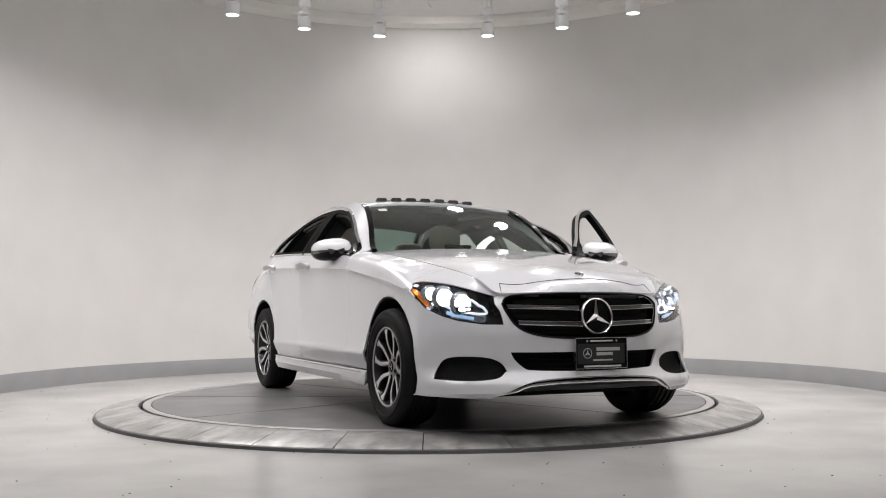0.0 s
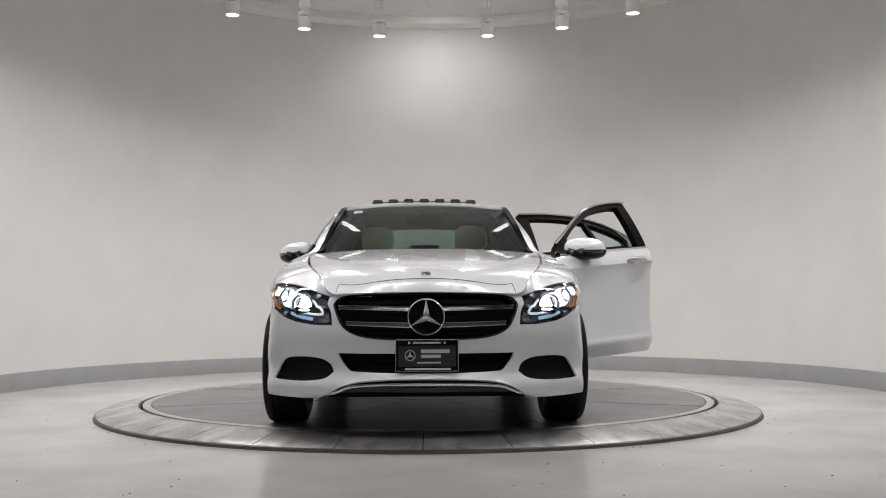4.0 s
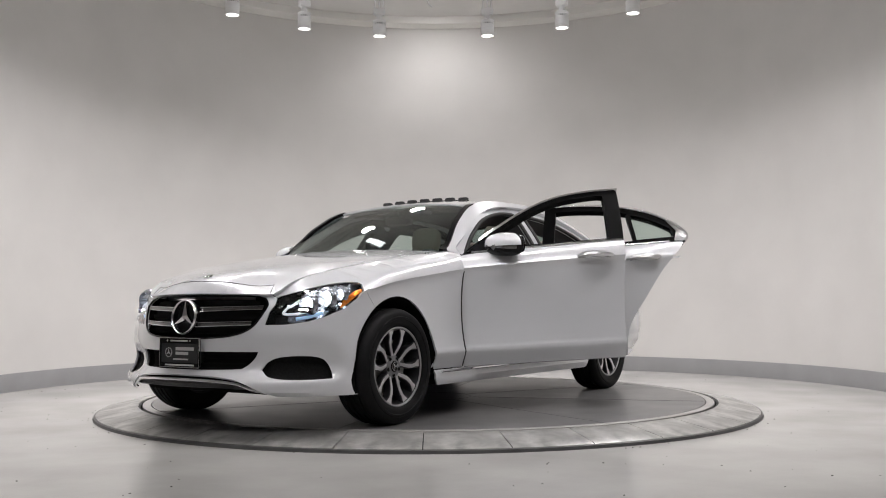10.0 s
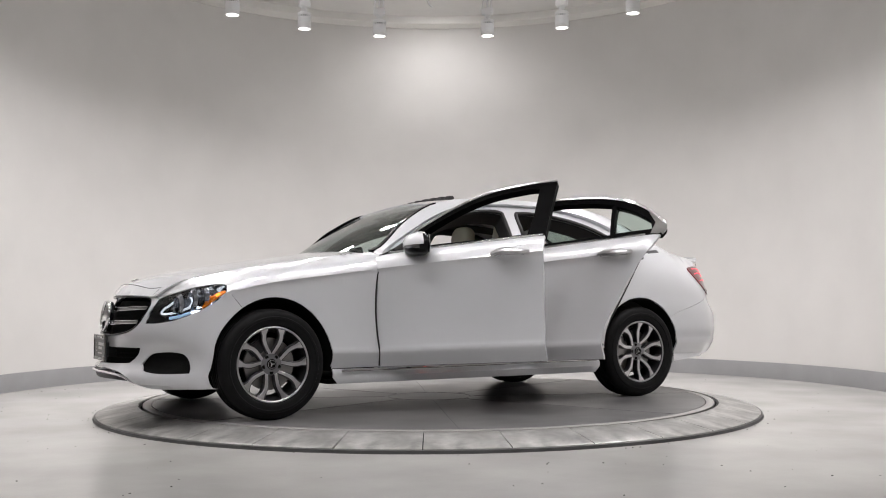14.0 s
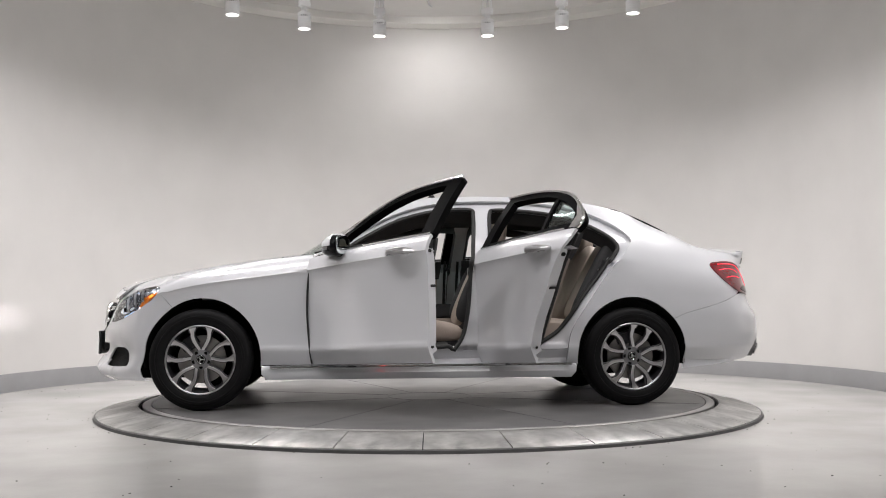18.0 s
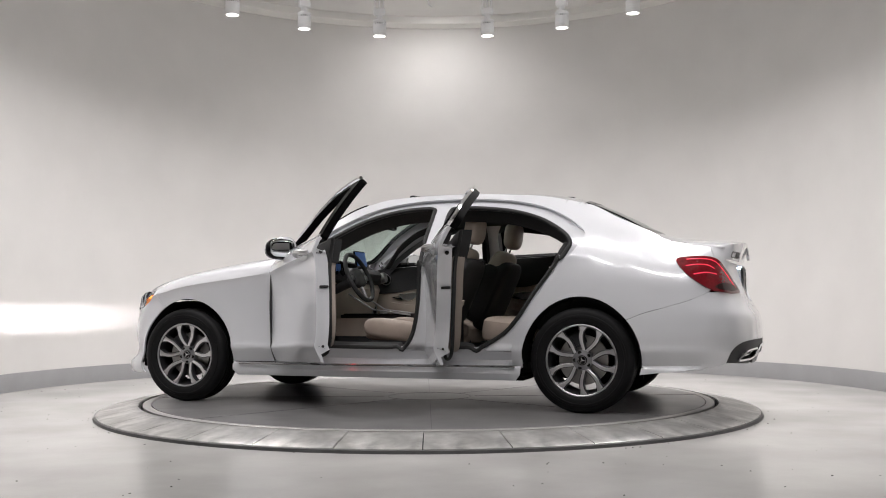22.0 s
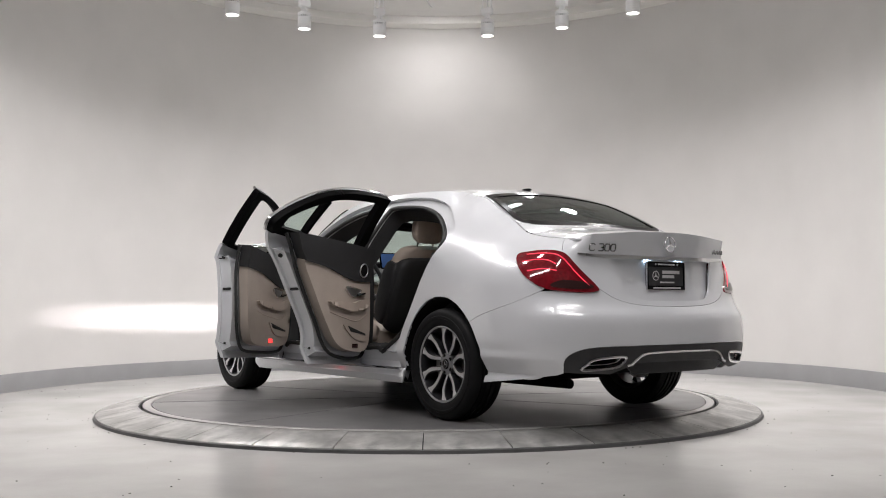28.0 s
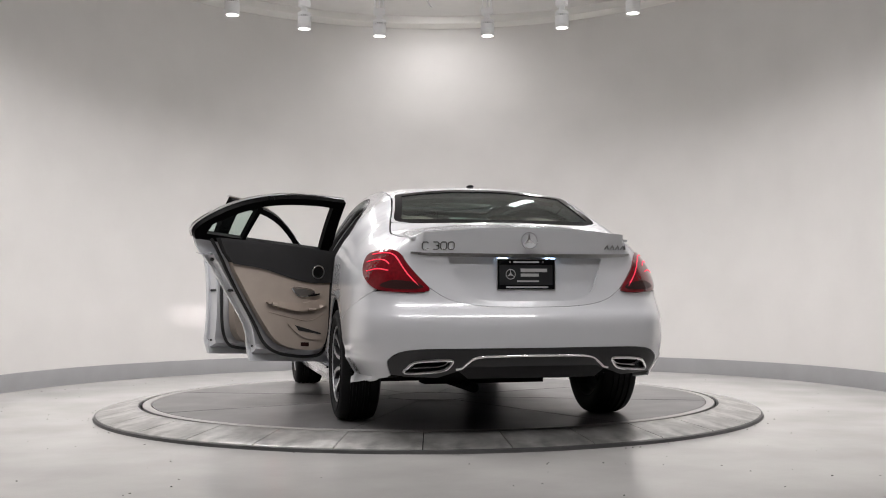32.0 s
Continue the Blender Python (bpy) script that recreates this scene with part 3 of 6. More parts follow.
def panel_bm(f, outline, holes=(), step=0.035, thick=0.012, off=0.0, edge=0.5, gap=0.001, bm=None, crease=False):
    """A curved sheet with thickness: a flat outline with holes, laid on the surface f(u, v)."""
    loops = [densify(inset(outline, gap) if gap else list(outline), step * edge)] + [densify(inset(h, -gap) if gap else list(h), step * edge) for h in holes]
    pts, edges = [], []
    for lp in loops:
        k = len(pts)
        pts += lp
        edges += [(k + i, k + (i + 1) % len(lp)) for i in range(len(lp))]
    us, vs = [p[0] for p in loops[0]], [p[1] for p in loops[0]]
    gu, gv = np.meshgrid(np.arange(min(us), max(us), step), np.arange(min(vs), max(vs), step * 0.87))
    gu[1::2] += step / 2
    g = np.stack([gu.ravel(), gv.ravel()], -1)
    if crease:
        rows = [(u, crease_z(abs(u), z)) for z in CREASES for u in np.arange(min(us), max(us), step)]
        keepers = [min(abs(v - crease_z(abs(u), z)) for z in CREASES) > 0.011 for u, v in g]
        g = np.concatenate([g[np.array(keepers)], np.array(rows)])
    ok = inside(g, loops[0]) & far(g, loops[0], step * 0.3)
    for lp in loops[1:]:
        ok &= ~inside(g, lp) & far(g, lp, step * 0.4)
    pts += [tuple(p) for p in g[ok]]
    co, _, faces, _, _, _ = delaunay_2d_cdt([Vector(p) for p in pts], edges, [], 0, 1e-6)
    c = np.array([np.mean([co[i] for i in t], 0) for t in faces])
    keep = inside(c, loops[0])
    for lp in loops[1:]:
        keep &= ~inside(c, lp)
    bm = bm or B()
    top, low, ns = [], [], []
    for p in co:
        q, n = f(p.x, p.y), outward(f, p.x, p.y)
        ns.append(n)
        top.append(q + n * off)
        low.append(q + n * (off - thick))
    used = sorted({i for t, k in zip(faces, keep) if k for i in t})
    tv = {i: bm.verts.new(top[i]) for i in used}
    lv = {i: bm.verts.new(low[i]) for i in used}
    seen = {}
    for t, k in zip(faces, keep):
        if not k:
            continue
        a = (top[t[1]] - top[t[0]]).cross(top[t[2]] - top[t[0]])
        if a.dot(ns[t[0]] + ns[t[1]] + ns[t[2]]) < 0:
            t = t[::-1]
        bm.faces.new([tv[i] for i in t])
        bm.faces.new([lv[i] for i in reversed(t)])
        for i, j in zip(t, list(t[1:]) + [t[0]]):
            seen[(i, j)] = 1
    for (i, j) in seen:
        if (j, i) not in seen:
            bm.faces.new((tv[j], tv[i], lv[i], lv[j]))
    return bm


def panel(name, mat, parent, f, outline, label="", **kw):
    return part(name, panel_bm(f, outline, **kw), mat, parent, label)


def line_on(f, pts, r, off=0.0, n=6, closed=False):
    """A round bar laid along a curve of the surface f."""
    dense = densify(pts, 0.02) if closed else densify(pts, 0.02)[: None]
    if not closed:
        dense = []
        for (x0, y0), (x1, y1) in zip(pts, pts[1:]):
            k = max(1, math.ceil(math.hypot(x1 - x0, y1 - y0) / 0.025))
            dense += [(x0 + (x1 - x0) * i / k, y0 + (y1 - y0) * i / k) for i in range(k)]
        dense.append(pts[-1])
    else:
        dense.append(dense[0])
    return tube(B(), [f(u, v) + outward(f, u, v) * off for u, v in dense], r, n)


def mirrored(f):
    return lambda u, v: Vector((f(u, v).x, -f(u, v).y, f(u, v).z))


def xz(points):
    """Side-view points (x, z) as (s, z)."""
    return [(along(x), z) for x, z in points]


def arc(cx, cz, r, a0, a1, n=20):
    return [(cx + r * math.cos(radians(a0 + (a1 - a0) * k / n)), cz + r * math.sin(radians(a0 + (a1 - a0) * k / n))) for k in range(n + 1)]


car = tagged(new("car"), "white four-door saloon car, driver's doors open, headlights lit", "car")
left, right = body, mirrored(body)
SIDES = ((1, left), (-1, right))

# ---- shut lines, in side view (x, z) ----
ARCH_F = arc(1.41, 0.335, 0.372, 58, 188)
ARCH_R = arc(-1.415, 0.335, 0.372, -8, 140)
SHUT_R = [(5.06, 0.742), (4.9, 0.69), (along(-1.82), 0.62), (along(-1.70), 0.574)]
DOOR_FRONT = curve([(0.70, 0.288), (0.713, 0.40), (0.746, 0.62), (0.738, 0.80), (0.715, 0.91), (0.70, 0.953)], 5)
DOOR_MID = curve([(-0.352, 0.288), (-0.356, 0.6), (-0.372, 0.9), (-0.382, 1.012)], 5)
DOOR_REAR = curve([(-0.972, 0.288), (-0.982, 0.42), (-1.02, 0.53), (-1.13, 0.685), (-1.26, 0.86), (-1.37, 0.98), (-1.41, 1.04)], 5)
FRAME_F = curve([(0.70, 0.953), (0.55, 1.05), (0.40, 1.14), (0.25, 1.222), (0.10, 1.287), (-0.05, 1.328), (-0.25, 1.354), (-0.435, 1.362)], 5)
FRAME_R = curve([(-0.435, 1.362), (-0.70, 1.358), (-0.95, 1.333), (-1.16, 1.28), (-1.32, 1.20), (-1.415, 1.125), (-1.435, 1.08), (-1.41, 1.04)], 5)
HEAD = curve([(0.522, 0.567), (0.532, 0.63), (0.565, 0.702)], 4)[:-1] + curve([(0.565, 0.702), (0.70, 0.736), (0.86, 0.765), (1.0, 0.778), (1.06, 0.768), (1.066, 0.74), (1.03, 0.697), (0.95, 0.648), (0.85, 0.608), (0.76, 0.584), (0.63, 0.568), (0.522, 0.567)], 4)[:-1]
TAIL = curve([(4.855, 0.945), (4.93, 0.958), (5.03, 0.963), (5.13, 0.957), (5.22, 0.928), (5.31, 0.85), (5.395, 0.758), (5.37, 0.737), (5.28, 0.734), (5.13, 0.746), (5.05, 0.772), (4.95, 0.835), (4.88, 0.90)], 4, True)
FOG = curve([(0.504, 0.33), (0.525, 0.367), (0.585, 0.394), (0.70, 0.402), (0.80, 0.394), (0.85, 0.36), (0.905, 0.288)], 4)[:-1] + curve([(0.905, 0.288), (0.80, 0.282), (0.68, 0.281), (0.56, 0.295), (0.504, 0.33)], 4)[:-1]
GRILLE_HALF = curve([(0.0, 0.714), (0.25, 0.713), (0.44, 0.709)], 4)[:-1] + curve([(0.44, 0.709), (0.495, 0.695), (0.507, 0.655), (0.488, 0.607), (0.45, 0.557), (0.385, 0.524), (0.29, 0.505), (0.15, 0.497), (0.0, 0.495)], 4)
LOWER_HALF = [(0.0, 0.424), (0.3, 0.424), (0.478, 0.424)] + curve([(0.478, 0.424), (0.455, 0.385), (0.41, 0.342), (0.37, 0.334), (0.2, 0.329), (0.0, 0.328)], 4)[1:]
LIP_HALF = curve([(0.60, 0.19), (0.52, 0.225), (0.44, 0.262), (0.36, 0.283), (0.2, 0.296), (0.0, 0.30)], 4)


def both(half):
    """An outline from its left half, which runs from the middle's top to the middle's bottom."""
    return half + [(-u, v) for u, v in reversed(half[1:-1])]


# ---- painted panels ----
for sign, f in SIDES:
    rail = lambda x0, x1, n: [rail_point(x0 + (x1 - x0) * k / n) for k in range(n + 1)]
    headtop = [p for p in HEAD if p[1] > 0.7 and p[0] > 0.56 and p[0] < 1.064]
    fender = xz(DOOR_FRONT) + xz([(0.715, 0.985)]) + rail(0.76, 2.09, 26) + headtop + [(1.10, 0.725), (1.145, 0.69)] + xz(ARCH_F) + xz([(1.03, 0.288)])
    panel("front_wing", PAINT, car, f, fender, step=0.04, crease=True)
    sill = xz([(1.035, 0.284), (-1.035, 0.284), (-1.03, 0.23), (-1.0, 0.192), (1.0, 0.192), (1.035, 0.23)])
    panel("sill", PAINT, car, f, sill, step=0.05)
    ext = part("sill_strip", line_on(f, xz([(0.98, 0.272), (-1.0, 0.276)]), 0.008, 0.008), CHROME, car, "thin chrome strip along the sill")
    tail_upper = [(5.17, 0.945), (5.13, 0.957), (5.03, 0.963), (4.93, 0.958), (4.855, 0.945), (4.88, 0.90), (4.95, 0.835), (5.05, 0.772), (5.09, 0.758)]
    quarter = xz(DOOR_REAR) + xz(FRAME_R[::-1][1:]) + xz(FRAME_F[::-1][1:]) + xz([(0.705, 0.985)]) + rail(0.66, -2.27, 66) + tail_upper + curve(SHUT_R, 4)[:-1] + xz(ARCH_R[::-1])
    panel("rear_wing", PAINT, car, f, quarter, step=0.04, crease=True)

inner = [(0.565, 0.702), (0.532, 0.63), (0.522, 0.567), (0.63, 0.568), (0.76, 0.584), (0.85, 0.608), (0.95, 0.648), (1.03, 0.697), (1.066, 0.74), (1.075, 0.745), (1.10, 0.725), (1.145, 0.69)]
arch_low = xz([p for p in arc(1.41, 0.335, 0.372, 58, -22, 14)])
half = GRILLE_HALF[::-1][:-5] + [(0.50, 0.712), (0.54, 0.711)] + inner + arch_low[0:] + [(1.06, 0.198), (0.9, 0.195), (0.7, 0.188)] + LIP_HALF
outline = half + [(-u, v) for u, v in reversed(half[1:-1])]
panel("front_bumper", PAINT, car, body, outline, step=0.03, holes=[FOG, [(-u, v) for u, v in FOG], both(LOWER_HALF)])

tail = lambda u, v: body(HALF - u, v)
trunk_half = curve([(0.0, 0.658), (0.2, 0.662), (0.34, 0.675), (0.45, 0.705), (0.535, 0.758)], 4)
tailbottom = [(HALF - 5.395, 0.758), (HALF - 5.37, 0.737), (HALF - 5.28, 0.734), (HALF - 5.13, 0.746), (HALF - 5.06, 0.742)]
TR = HALF
rb_half = trunk_half[:-1] + tailbottom + [(TR - s, z) for s, z in curve(SHUT_R, 4)[1:-1]] + [(TR - s, z) for s, z in xz(arc(-1.415, 0.335, 0.372, 140, 195, 12))]
rb_half += [(TR - along(-1.80), 0.243), (TR - along(-2.0), 0.262), (TR - 5.08, 0.298), (TR - 5.118, 0.31)] + curve([(TR - 5.118, 0.31), (TR - 5.14, 0.38), (TR - 5.20, 0.425), (TR - 5.33, 0.447), (0.3, 0.45), (0.0, 0.45)], 4)[1:]
panel("rear_bumper", PAINT, car, tail, rb_half + [(-u, v) for u, v in reversed(rb_half[1:-1])], step=0.022)

hood_l = [(x, RAIL_Y(x) + 0.003) for x in np.linspace(0.80, 1.985, 22)]
nose = [(2.131 - 0.48 * y * y, y) for y in np.linspace(0.505, -0.505, 24)]
cowl = [(0.90 - 0.22 * y * y, y) for y in np.linspace(-0.70, 0.70, 16)]
hood = [(float(a), float(b)) for a, b in hood_l + nose + [(x, -y) for x, y in reversed(hood_l)] + cowl]
panel("bonnet", PAINT, car, top_skin, hood, step=0.03, off=0.0012, gap=0, label="long white bonnet with a small round badge")
edge = [(2.076 - 0.48 * y * y - 0.25 * max(0.0, abs(y) - 0.3) ** 2, y) for y in np.linspace(-0.46, 0.46, 25)]
edge = [(edge[0][0] + 0.05, -0.475)] + edge + [(edge[-1][0] + 0.05, 0.475)]
part("bonnet_seam", line_on(top_skin, [(float(a), float(b)) for a, b in edge], 0.0022, 0.001, 5), SEAL, car)
cowl_f = [(0.885 - 0.22 * y * y, y) for y in np.linspace(-0.66, 0.66, 14)] + [(0.80 - 0.30 * y * y, y) for y in np.linspace(0.66, -0.66, 14)]
panel("cowl", PLASTIC, car, top_skin, [(float(a), float(b)) for a, b in cowl_f], off=-0.035, step=0.05)


def screen_top(y):
    return 0.10 + 0.16 * y * y


ws = [(0.835 - 0.34 * y * y, y) for y in np.linspace(-0.685, 0.685, 16)] + [(x, RAIL_Y(x) - 0.014) for x in np.linspace(0.64, 0.18, 9)] + [(screen_top(y), y) for y in np.linspace(0.56, -0.56, 14)] + [(x, -RAIL_Y(x) + 0.014) for x in np.linspace(0.18, 0.64, 9)]
panel("windscreen", SCREENGLASS, car, screen_skin, [(float(a), float(b)) for a, b in ws], step=0.06, thick=0.005, off=-0.004).visible_shadow = False
for sign in (1, -1):
    pl = [(x, sign * (RAIL_Y(x) + 0.004)) for x in np.linspace(0.70, 0.14, 12)] + [(x, sign * (RAIL_Y(x) - 0.034)) for x in np.linspace(0.14, 0.70, 12)]
    panel("screen_edge", GLOSSBLACK, car, top_skin, [(float(a), float(b)) for a, b in pl], step=0.05, thick=0.02, off=0.006)

roof = [(0.12 + 0.16 * y * y, y) for y in np.linspace(-0.572, 0.572, 14)] + [(x, RAIL_Y(x) - 0.002) for x in np.linspace(0.12, -1.38, 30)] + [(-1.365 - 0.10 * y * y, y) for y in np.linspace(0.555, -0.555, 12)] + [(x, -RAIL_Y(x) + 0.002) for x in np.linspace(-1.38, 0.12, 30)]
roof_hole = [(-0.10, -0.40), (-0.10, 0.40), (-0.50, 0.40), (-0.50, -0.40)]
panel("roof", PAINT, car, top_skin, [(float(a), float(b)) for a, b in roof], holes=[roof_hole], step=0.06, thick=0.014)
panel("sunroof", REARGLASS, car, top_skin, inset(roof_hole, 0.008), step=0.06, thick=0.006, off=-0.03, label="sliding glass sunroof, opened")
for k in range(7):
    bm = B()
    y = -0.345 + 0.115 * k
    p = top_skin(-0.115, y)
    box(bm, (p.x - 0.02, y - 0.036, p.z - 0.012), (p.x + 0.02, y + 0.036, p.z + 0.024), 0.006)
    part("wind_deflector", bm, PLASTIC, car)
bm = line_on(top_skin, [(-0.115, y) for y in (-0.39, -0.2, 0.0, 0.2, 0.39)], 0.006, 0.002)
part("deflector_bar", bm, PLASTIC, car)

rw = [(-1.862 + 0.16 * y * y, y) for y in np.linspace(0.585, -0.585, 14)] + [(x, -RAIL_Y(x) + 0.03) for x in np.linspace(-1.76, -1.44, 8)] + [(-1.385 - 0.10 * y * y, y) for y in np.linspace(-0.52, 0.52, 12)] + [(x, RAIL_Y(x) - 0.03) for x in np.linspace(-1.44, -1.76, 8)]
rw = [(float(a), float(b)) for a, b in rw]
panel("window_band", GLOSSBLACK, car, rear_skin, inset(rw, -0.012), holes=[inset(rw, 0.03)], step=0.05, thick=0.006, off=0.0015, gap=0, label="black border of the rear window")
panel("rear_window", REARGLASS, car, rear_skin, rw, step=0.06, thick=0.005, off=-0.003).visible_shadow = False
ringo = [(-1.868 + 0.14 * y * y, y) for y in np.linspace(0.62, -0.62, 14)] + [(x, -RAIL_Y(x) + 0.002) for x in np.linspace(-1.80, -1.40, 10)] + [(-1.37 - 0.10 * y * y, y) for y in np.linspace(-0.55, 0.55, 12)] + [(x, RAIL_Y(x) - 0.002) for x in np.linspace(-1.40, -1.80, 10)]
panel("window_surround", PAINT, car, top_skin, [(float(a), float(b)) for a, b in ringo], holes=[rw], step=0.05)

deck_l = [(x, RAIL_Y(x) - 0.003) for x in np.linspace(-1.83, -2.16, 9)]
deck_edge = [(-2.387 + 0.33 * y * y, y) for y in np.linspace(0.605, -0.605, 16)]
boot = deck_l + deck_edge + [(x, -y) for x, y in reversed(deck_l)] + [(-1.872 + 0.14 * y * y, y) for y in np.linspace(-0.62, 0.62, 14)]
panel("boot_lid", PAINT, car, top_skin, [(float(a), float(b)) for a, b in boot], step=0.045, label="white boot lid with a chrome strip")
rec = curve([(0.0, 0.69), (0.2, 0.692), (0.3, 0.71), (0.36, 0.76), (0.40, 0.84), (0.43, 0.912)], 5) + [(0.2, 0.918), (0.0, 0.918)]
face_half = trunk_half + [(TR - 5.31, 0.85), (TR - 5.22, 0.928), (TR - 5.17, 0.945), (TR - along(-2.27), 1.014), (TR - along(-2.33), 1.018), (0.47, 1.03), (0.28, 1.042), (0.0, 1.047)]
panel("boot_face", PAINT, car, tail, face_half + [(-u, v) for u, v in reversed(face_half[1:-1])], step=0.035, holes=[rec + [(-u, v) for u, v in reversed(rec[1:-1])]])
panel("plate_recess", PAINT, car, tail, inset(rec + [(-u, v) for u, v in reversed(rec[1:-1])], -0.012), step=0.05, off=-0.028)
strip = curve([(-0.66, 0.949), (-0.45, 0.941), (0.0, 0.938), (0.45, 0.941), (0.66, 0.949)], 6) + curve([(0.66, 0.94), (0.45, 0.922), (0.0, 0.918), (-0.45, 0.922), (-0.66, 0.94)], 6)
panel("boot_strip", CHROME, car, tail, strip, off=0.007, thick=0.012, step=0.03, gap=0, label="chrome strip over the number plate")
DARKCHROME = material("dark_chrome", (0.2, 0.2, 0.2), 0.2, metal=1.0, vary=0.0)

# ---- dark shell under the skin, arches and underside ----
for sign in (1, -1):
    for cx in (1.41, -1.415):
        bm = B()
        ring = [[bm.verts.new((x, sign * y, max(z, 0.24))) for x, z in arc(cx, 0.335, 0.378, -14, 194, 32)] for y in (0.56, 0.58)]
        bm.faces.new(ring[0])
        bm.faces.new(ring[1])
        for i in range(33):
            bm.faces.new((ring[0][i - 1], ring[0][i], ring[1][i], ring[1][i - 1]))
        part("wheel_well", bm, SHADOW, car)
for sign in (1, -1):
    for cx in (1.41, -1.415):
        bm = B()
        rows = []
        for x, z in arc(cx, 0.335, 0.373, -10, 190, 28):
            yo = abs(body(along(x), max(0.22, min(z, 0.72))).y) - 0.006
            rows.append([bm.verts.new((x, sign * yy, z)) for yy in (yo, yo - 0.34)])
        for a, b in zip(rows, rows[1:]):
            bm.faces.new((a[0], b[0], b[1], a[1]))
        part("arch_liner", bm, SHADOW, car)
bm = B()
box(bm, (-1.04, -0.78, 0.185), (1.04, 0.78, 0.235), 0.02)
box(bm, (1.0, -0.55, 0.19), (2.02, 0.55, 0.30), 0.03)
box(bm, (-2.25, -0.5, 0.29), (-1.0, 0.5, 0.36), 0.03)
part("underbody", bm, SHADOW, car)
for x0, x1, y, z, r in ((-2.2, -1.7, 0.45, 0.375, 0.045), (-2.2, -1.7, -0.45, 0.375, 0.045), (-1.7, 0.4, 0.12, 0.19, 0.03)):
    bm = B()
    cylinder(bm, (x0, y, z), (x1, y, z), r, n=14)
    part("exhaust_pipe", bm, SHADOW, car)
for cx in (1.42, -1.42):
    bm = B()
    cylinder(bm, (cx, -0.7, 0.32), (cx, 0.7, 0.32), 0.04, n=12)
    box(bm, (cx - 0.12, -0.4, 0.2), (cx + 0.12, 0.4, 0.34), 0.03)
    part("axle", bm, SHADOW, car)

# ---- grille and lower intakes ----
grille = both(GRILLE_HALF)
panel("grille_back", SHADOW, car, body, inset(grille, -0.01), off=-0.055, step=0.06, thick=0.01)
part("grille_rim", line_on(body, grille, 0.006, -0.002, closed=True), GLOSSBLACK, car)
for z0, w in ((0.652, 0.485), (0.575, 0.44)):
    for sign in (1, -1):
        bar = [(sign * 0.085, z0 + 0.003), (sign * w, z0 + 0.010), (sign * w, z0 - 0.006), (sign * 0.085, z0 - 0.017)]
        panel("grille_louvre", DARKCHROME, car, body, bar, off=-0.006, thick=0.02, step=0.05, label="satin silver grille louvre")
        for dz, de in ((0.003, 0.010), (-0.017, -0.006)):
            part("louvre_edge", line_on(body, [(sign * 0.085, z0 + dz), (sign * w, z0 + de)], 0.003, -0.004), CHROME, car)
for z0 in (0.69, 0.615, 0.535):
    for sign in (1, -1):
        bar = [(sign * 0.08, z0 + 0.012), (sign * 0.46, z0 + 0.012), (sign * 0.45, z0 - 0.012), (sign * 0.08, z0 - 0.012)]
        panel("grille_slat", SHADOW, car, body, bar, off=-0.03, thick=0.012, step=0.08)


def emblem(r, depth):
    """A plain round badge: a ring, a dark disc and three tapered bars, facing +x."""
    ring = B()
    n, m = 40, 8
    vs = [[ring.verts.new((depth * 0.5 * math.sin(2 * math.pi * j / m), (r - r * 0.07 + r * 0.07 * math.cos(2 * math.pi * j / m)) * math.cos(2 * math.pi * i / n), (r - r * 0.07 + r * 0.07 * math.cos(2 * math.pi * j / m)) * math.sin(2 * math.pi * i / n))) for j in range(m)] for i in range(n)]
    for i in range(n):
        for j in range(m):
            ring.faces.new((vs[i][j], vs[(i + 1) % n][j], vs[(i + 1) % n][(j + 1) % m], vs[i][(j + 1) % m]))
    bars = B()
    for k in range(3):
        a = math.pi / 2 + 2 * math.pi * k / 3
        tip = (depth * 0.2, r * 0.93 * math.cos(a), r * 0.93 * math.sin(a))
        b0 = (0, r * 0.2 * math.cos(a + math.pi / 3), r * 0.2 * math.sin(a + math.pi / 3))
        b1 = (0, r * 0.2 * math.cos(a - math.pi / 3), r * 0.2 * math.sin(a - math.pi / 3))
        c, q = bars.verts.new((depth * 0.6, 0, 0)), bars.verts.new(tip)
        v0, v1, d = bars.verts.new(b0), bars.verts.new(b1), bars.verts.new((-depth * 0.3, 0, 0))
        for t in ((c, v0, q), (c, q, v1), (d, q, v0), (d, v1, q)):
            bars.faces.new(t)
    return ring, bars


def badge(where, normal, r, depth, dark=True, spin=0.0):
    m = Matrix.Translation(where) @ Vector(normal).to_track_quat("X", "Z").to_matrix().to_4x4()
    ring, bars = emblem(r, depth)
    disc = B()
    cylinder(disc, (-depth * 0.9, 0, 0), (-depth * 0.25, 0, 0), r * 0.95, n=36)
    top = part("badge", disc, GLOSSBLACK if dark else PAINT, car, "round chrome badge")
    top.matrix_basis = m
    part("badge_ring", ring, CHROME, top)
    part("badge_bars", bars, CHROME, top, smooth=False)
    return top


badge(body(0, 0.606) + Vector((0.008, 0, 0)), (1, 0, 0.12), 0.098, 0.03)
badge(top_skin(2.02, 0) + outward(top_skin, 2.02, 0) * 0.003, outward(top_skin, 2.02, 0), 0.027, 0.008)
badge(body(HALF, 0.995) + Vector((-0.014, 0, 0.0)), (-1, 0, 0.15), 0.046, 0.014, False)

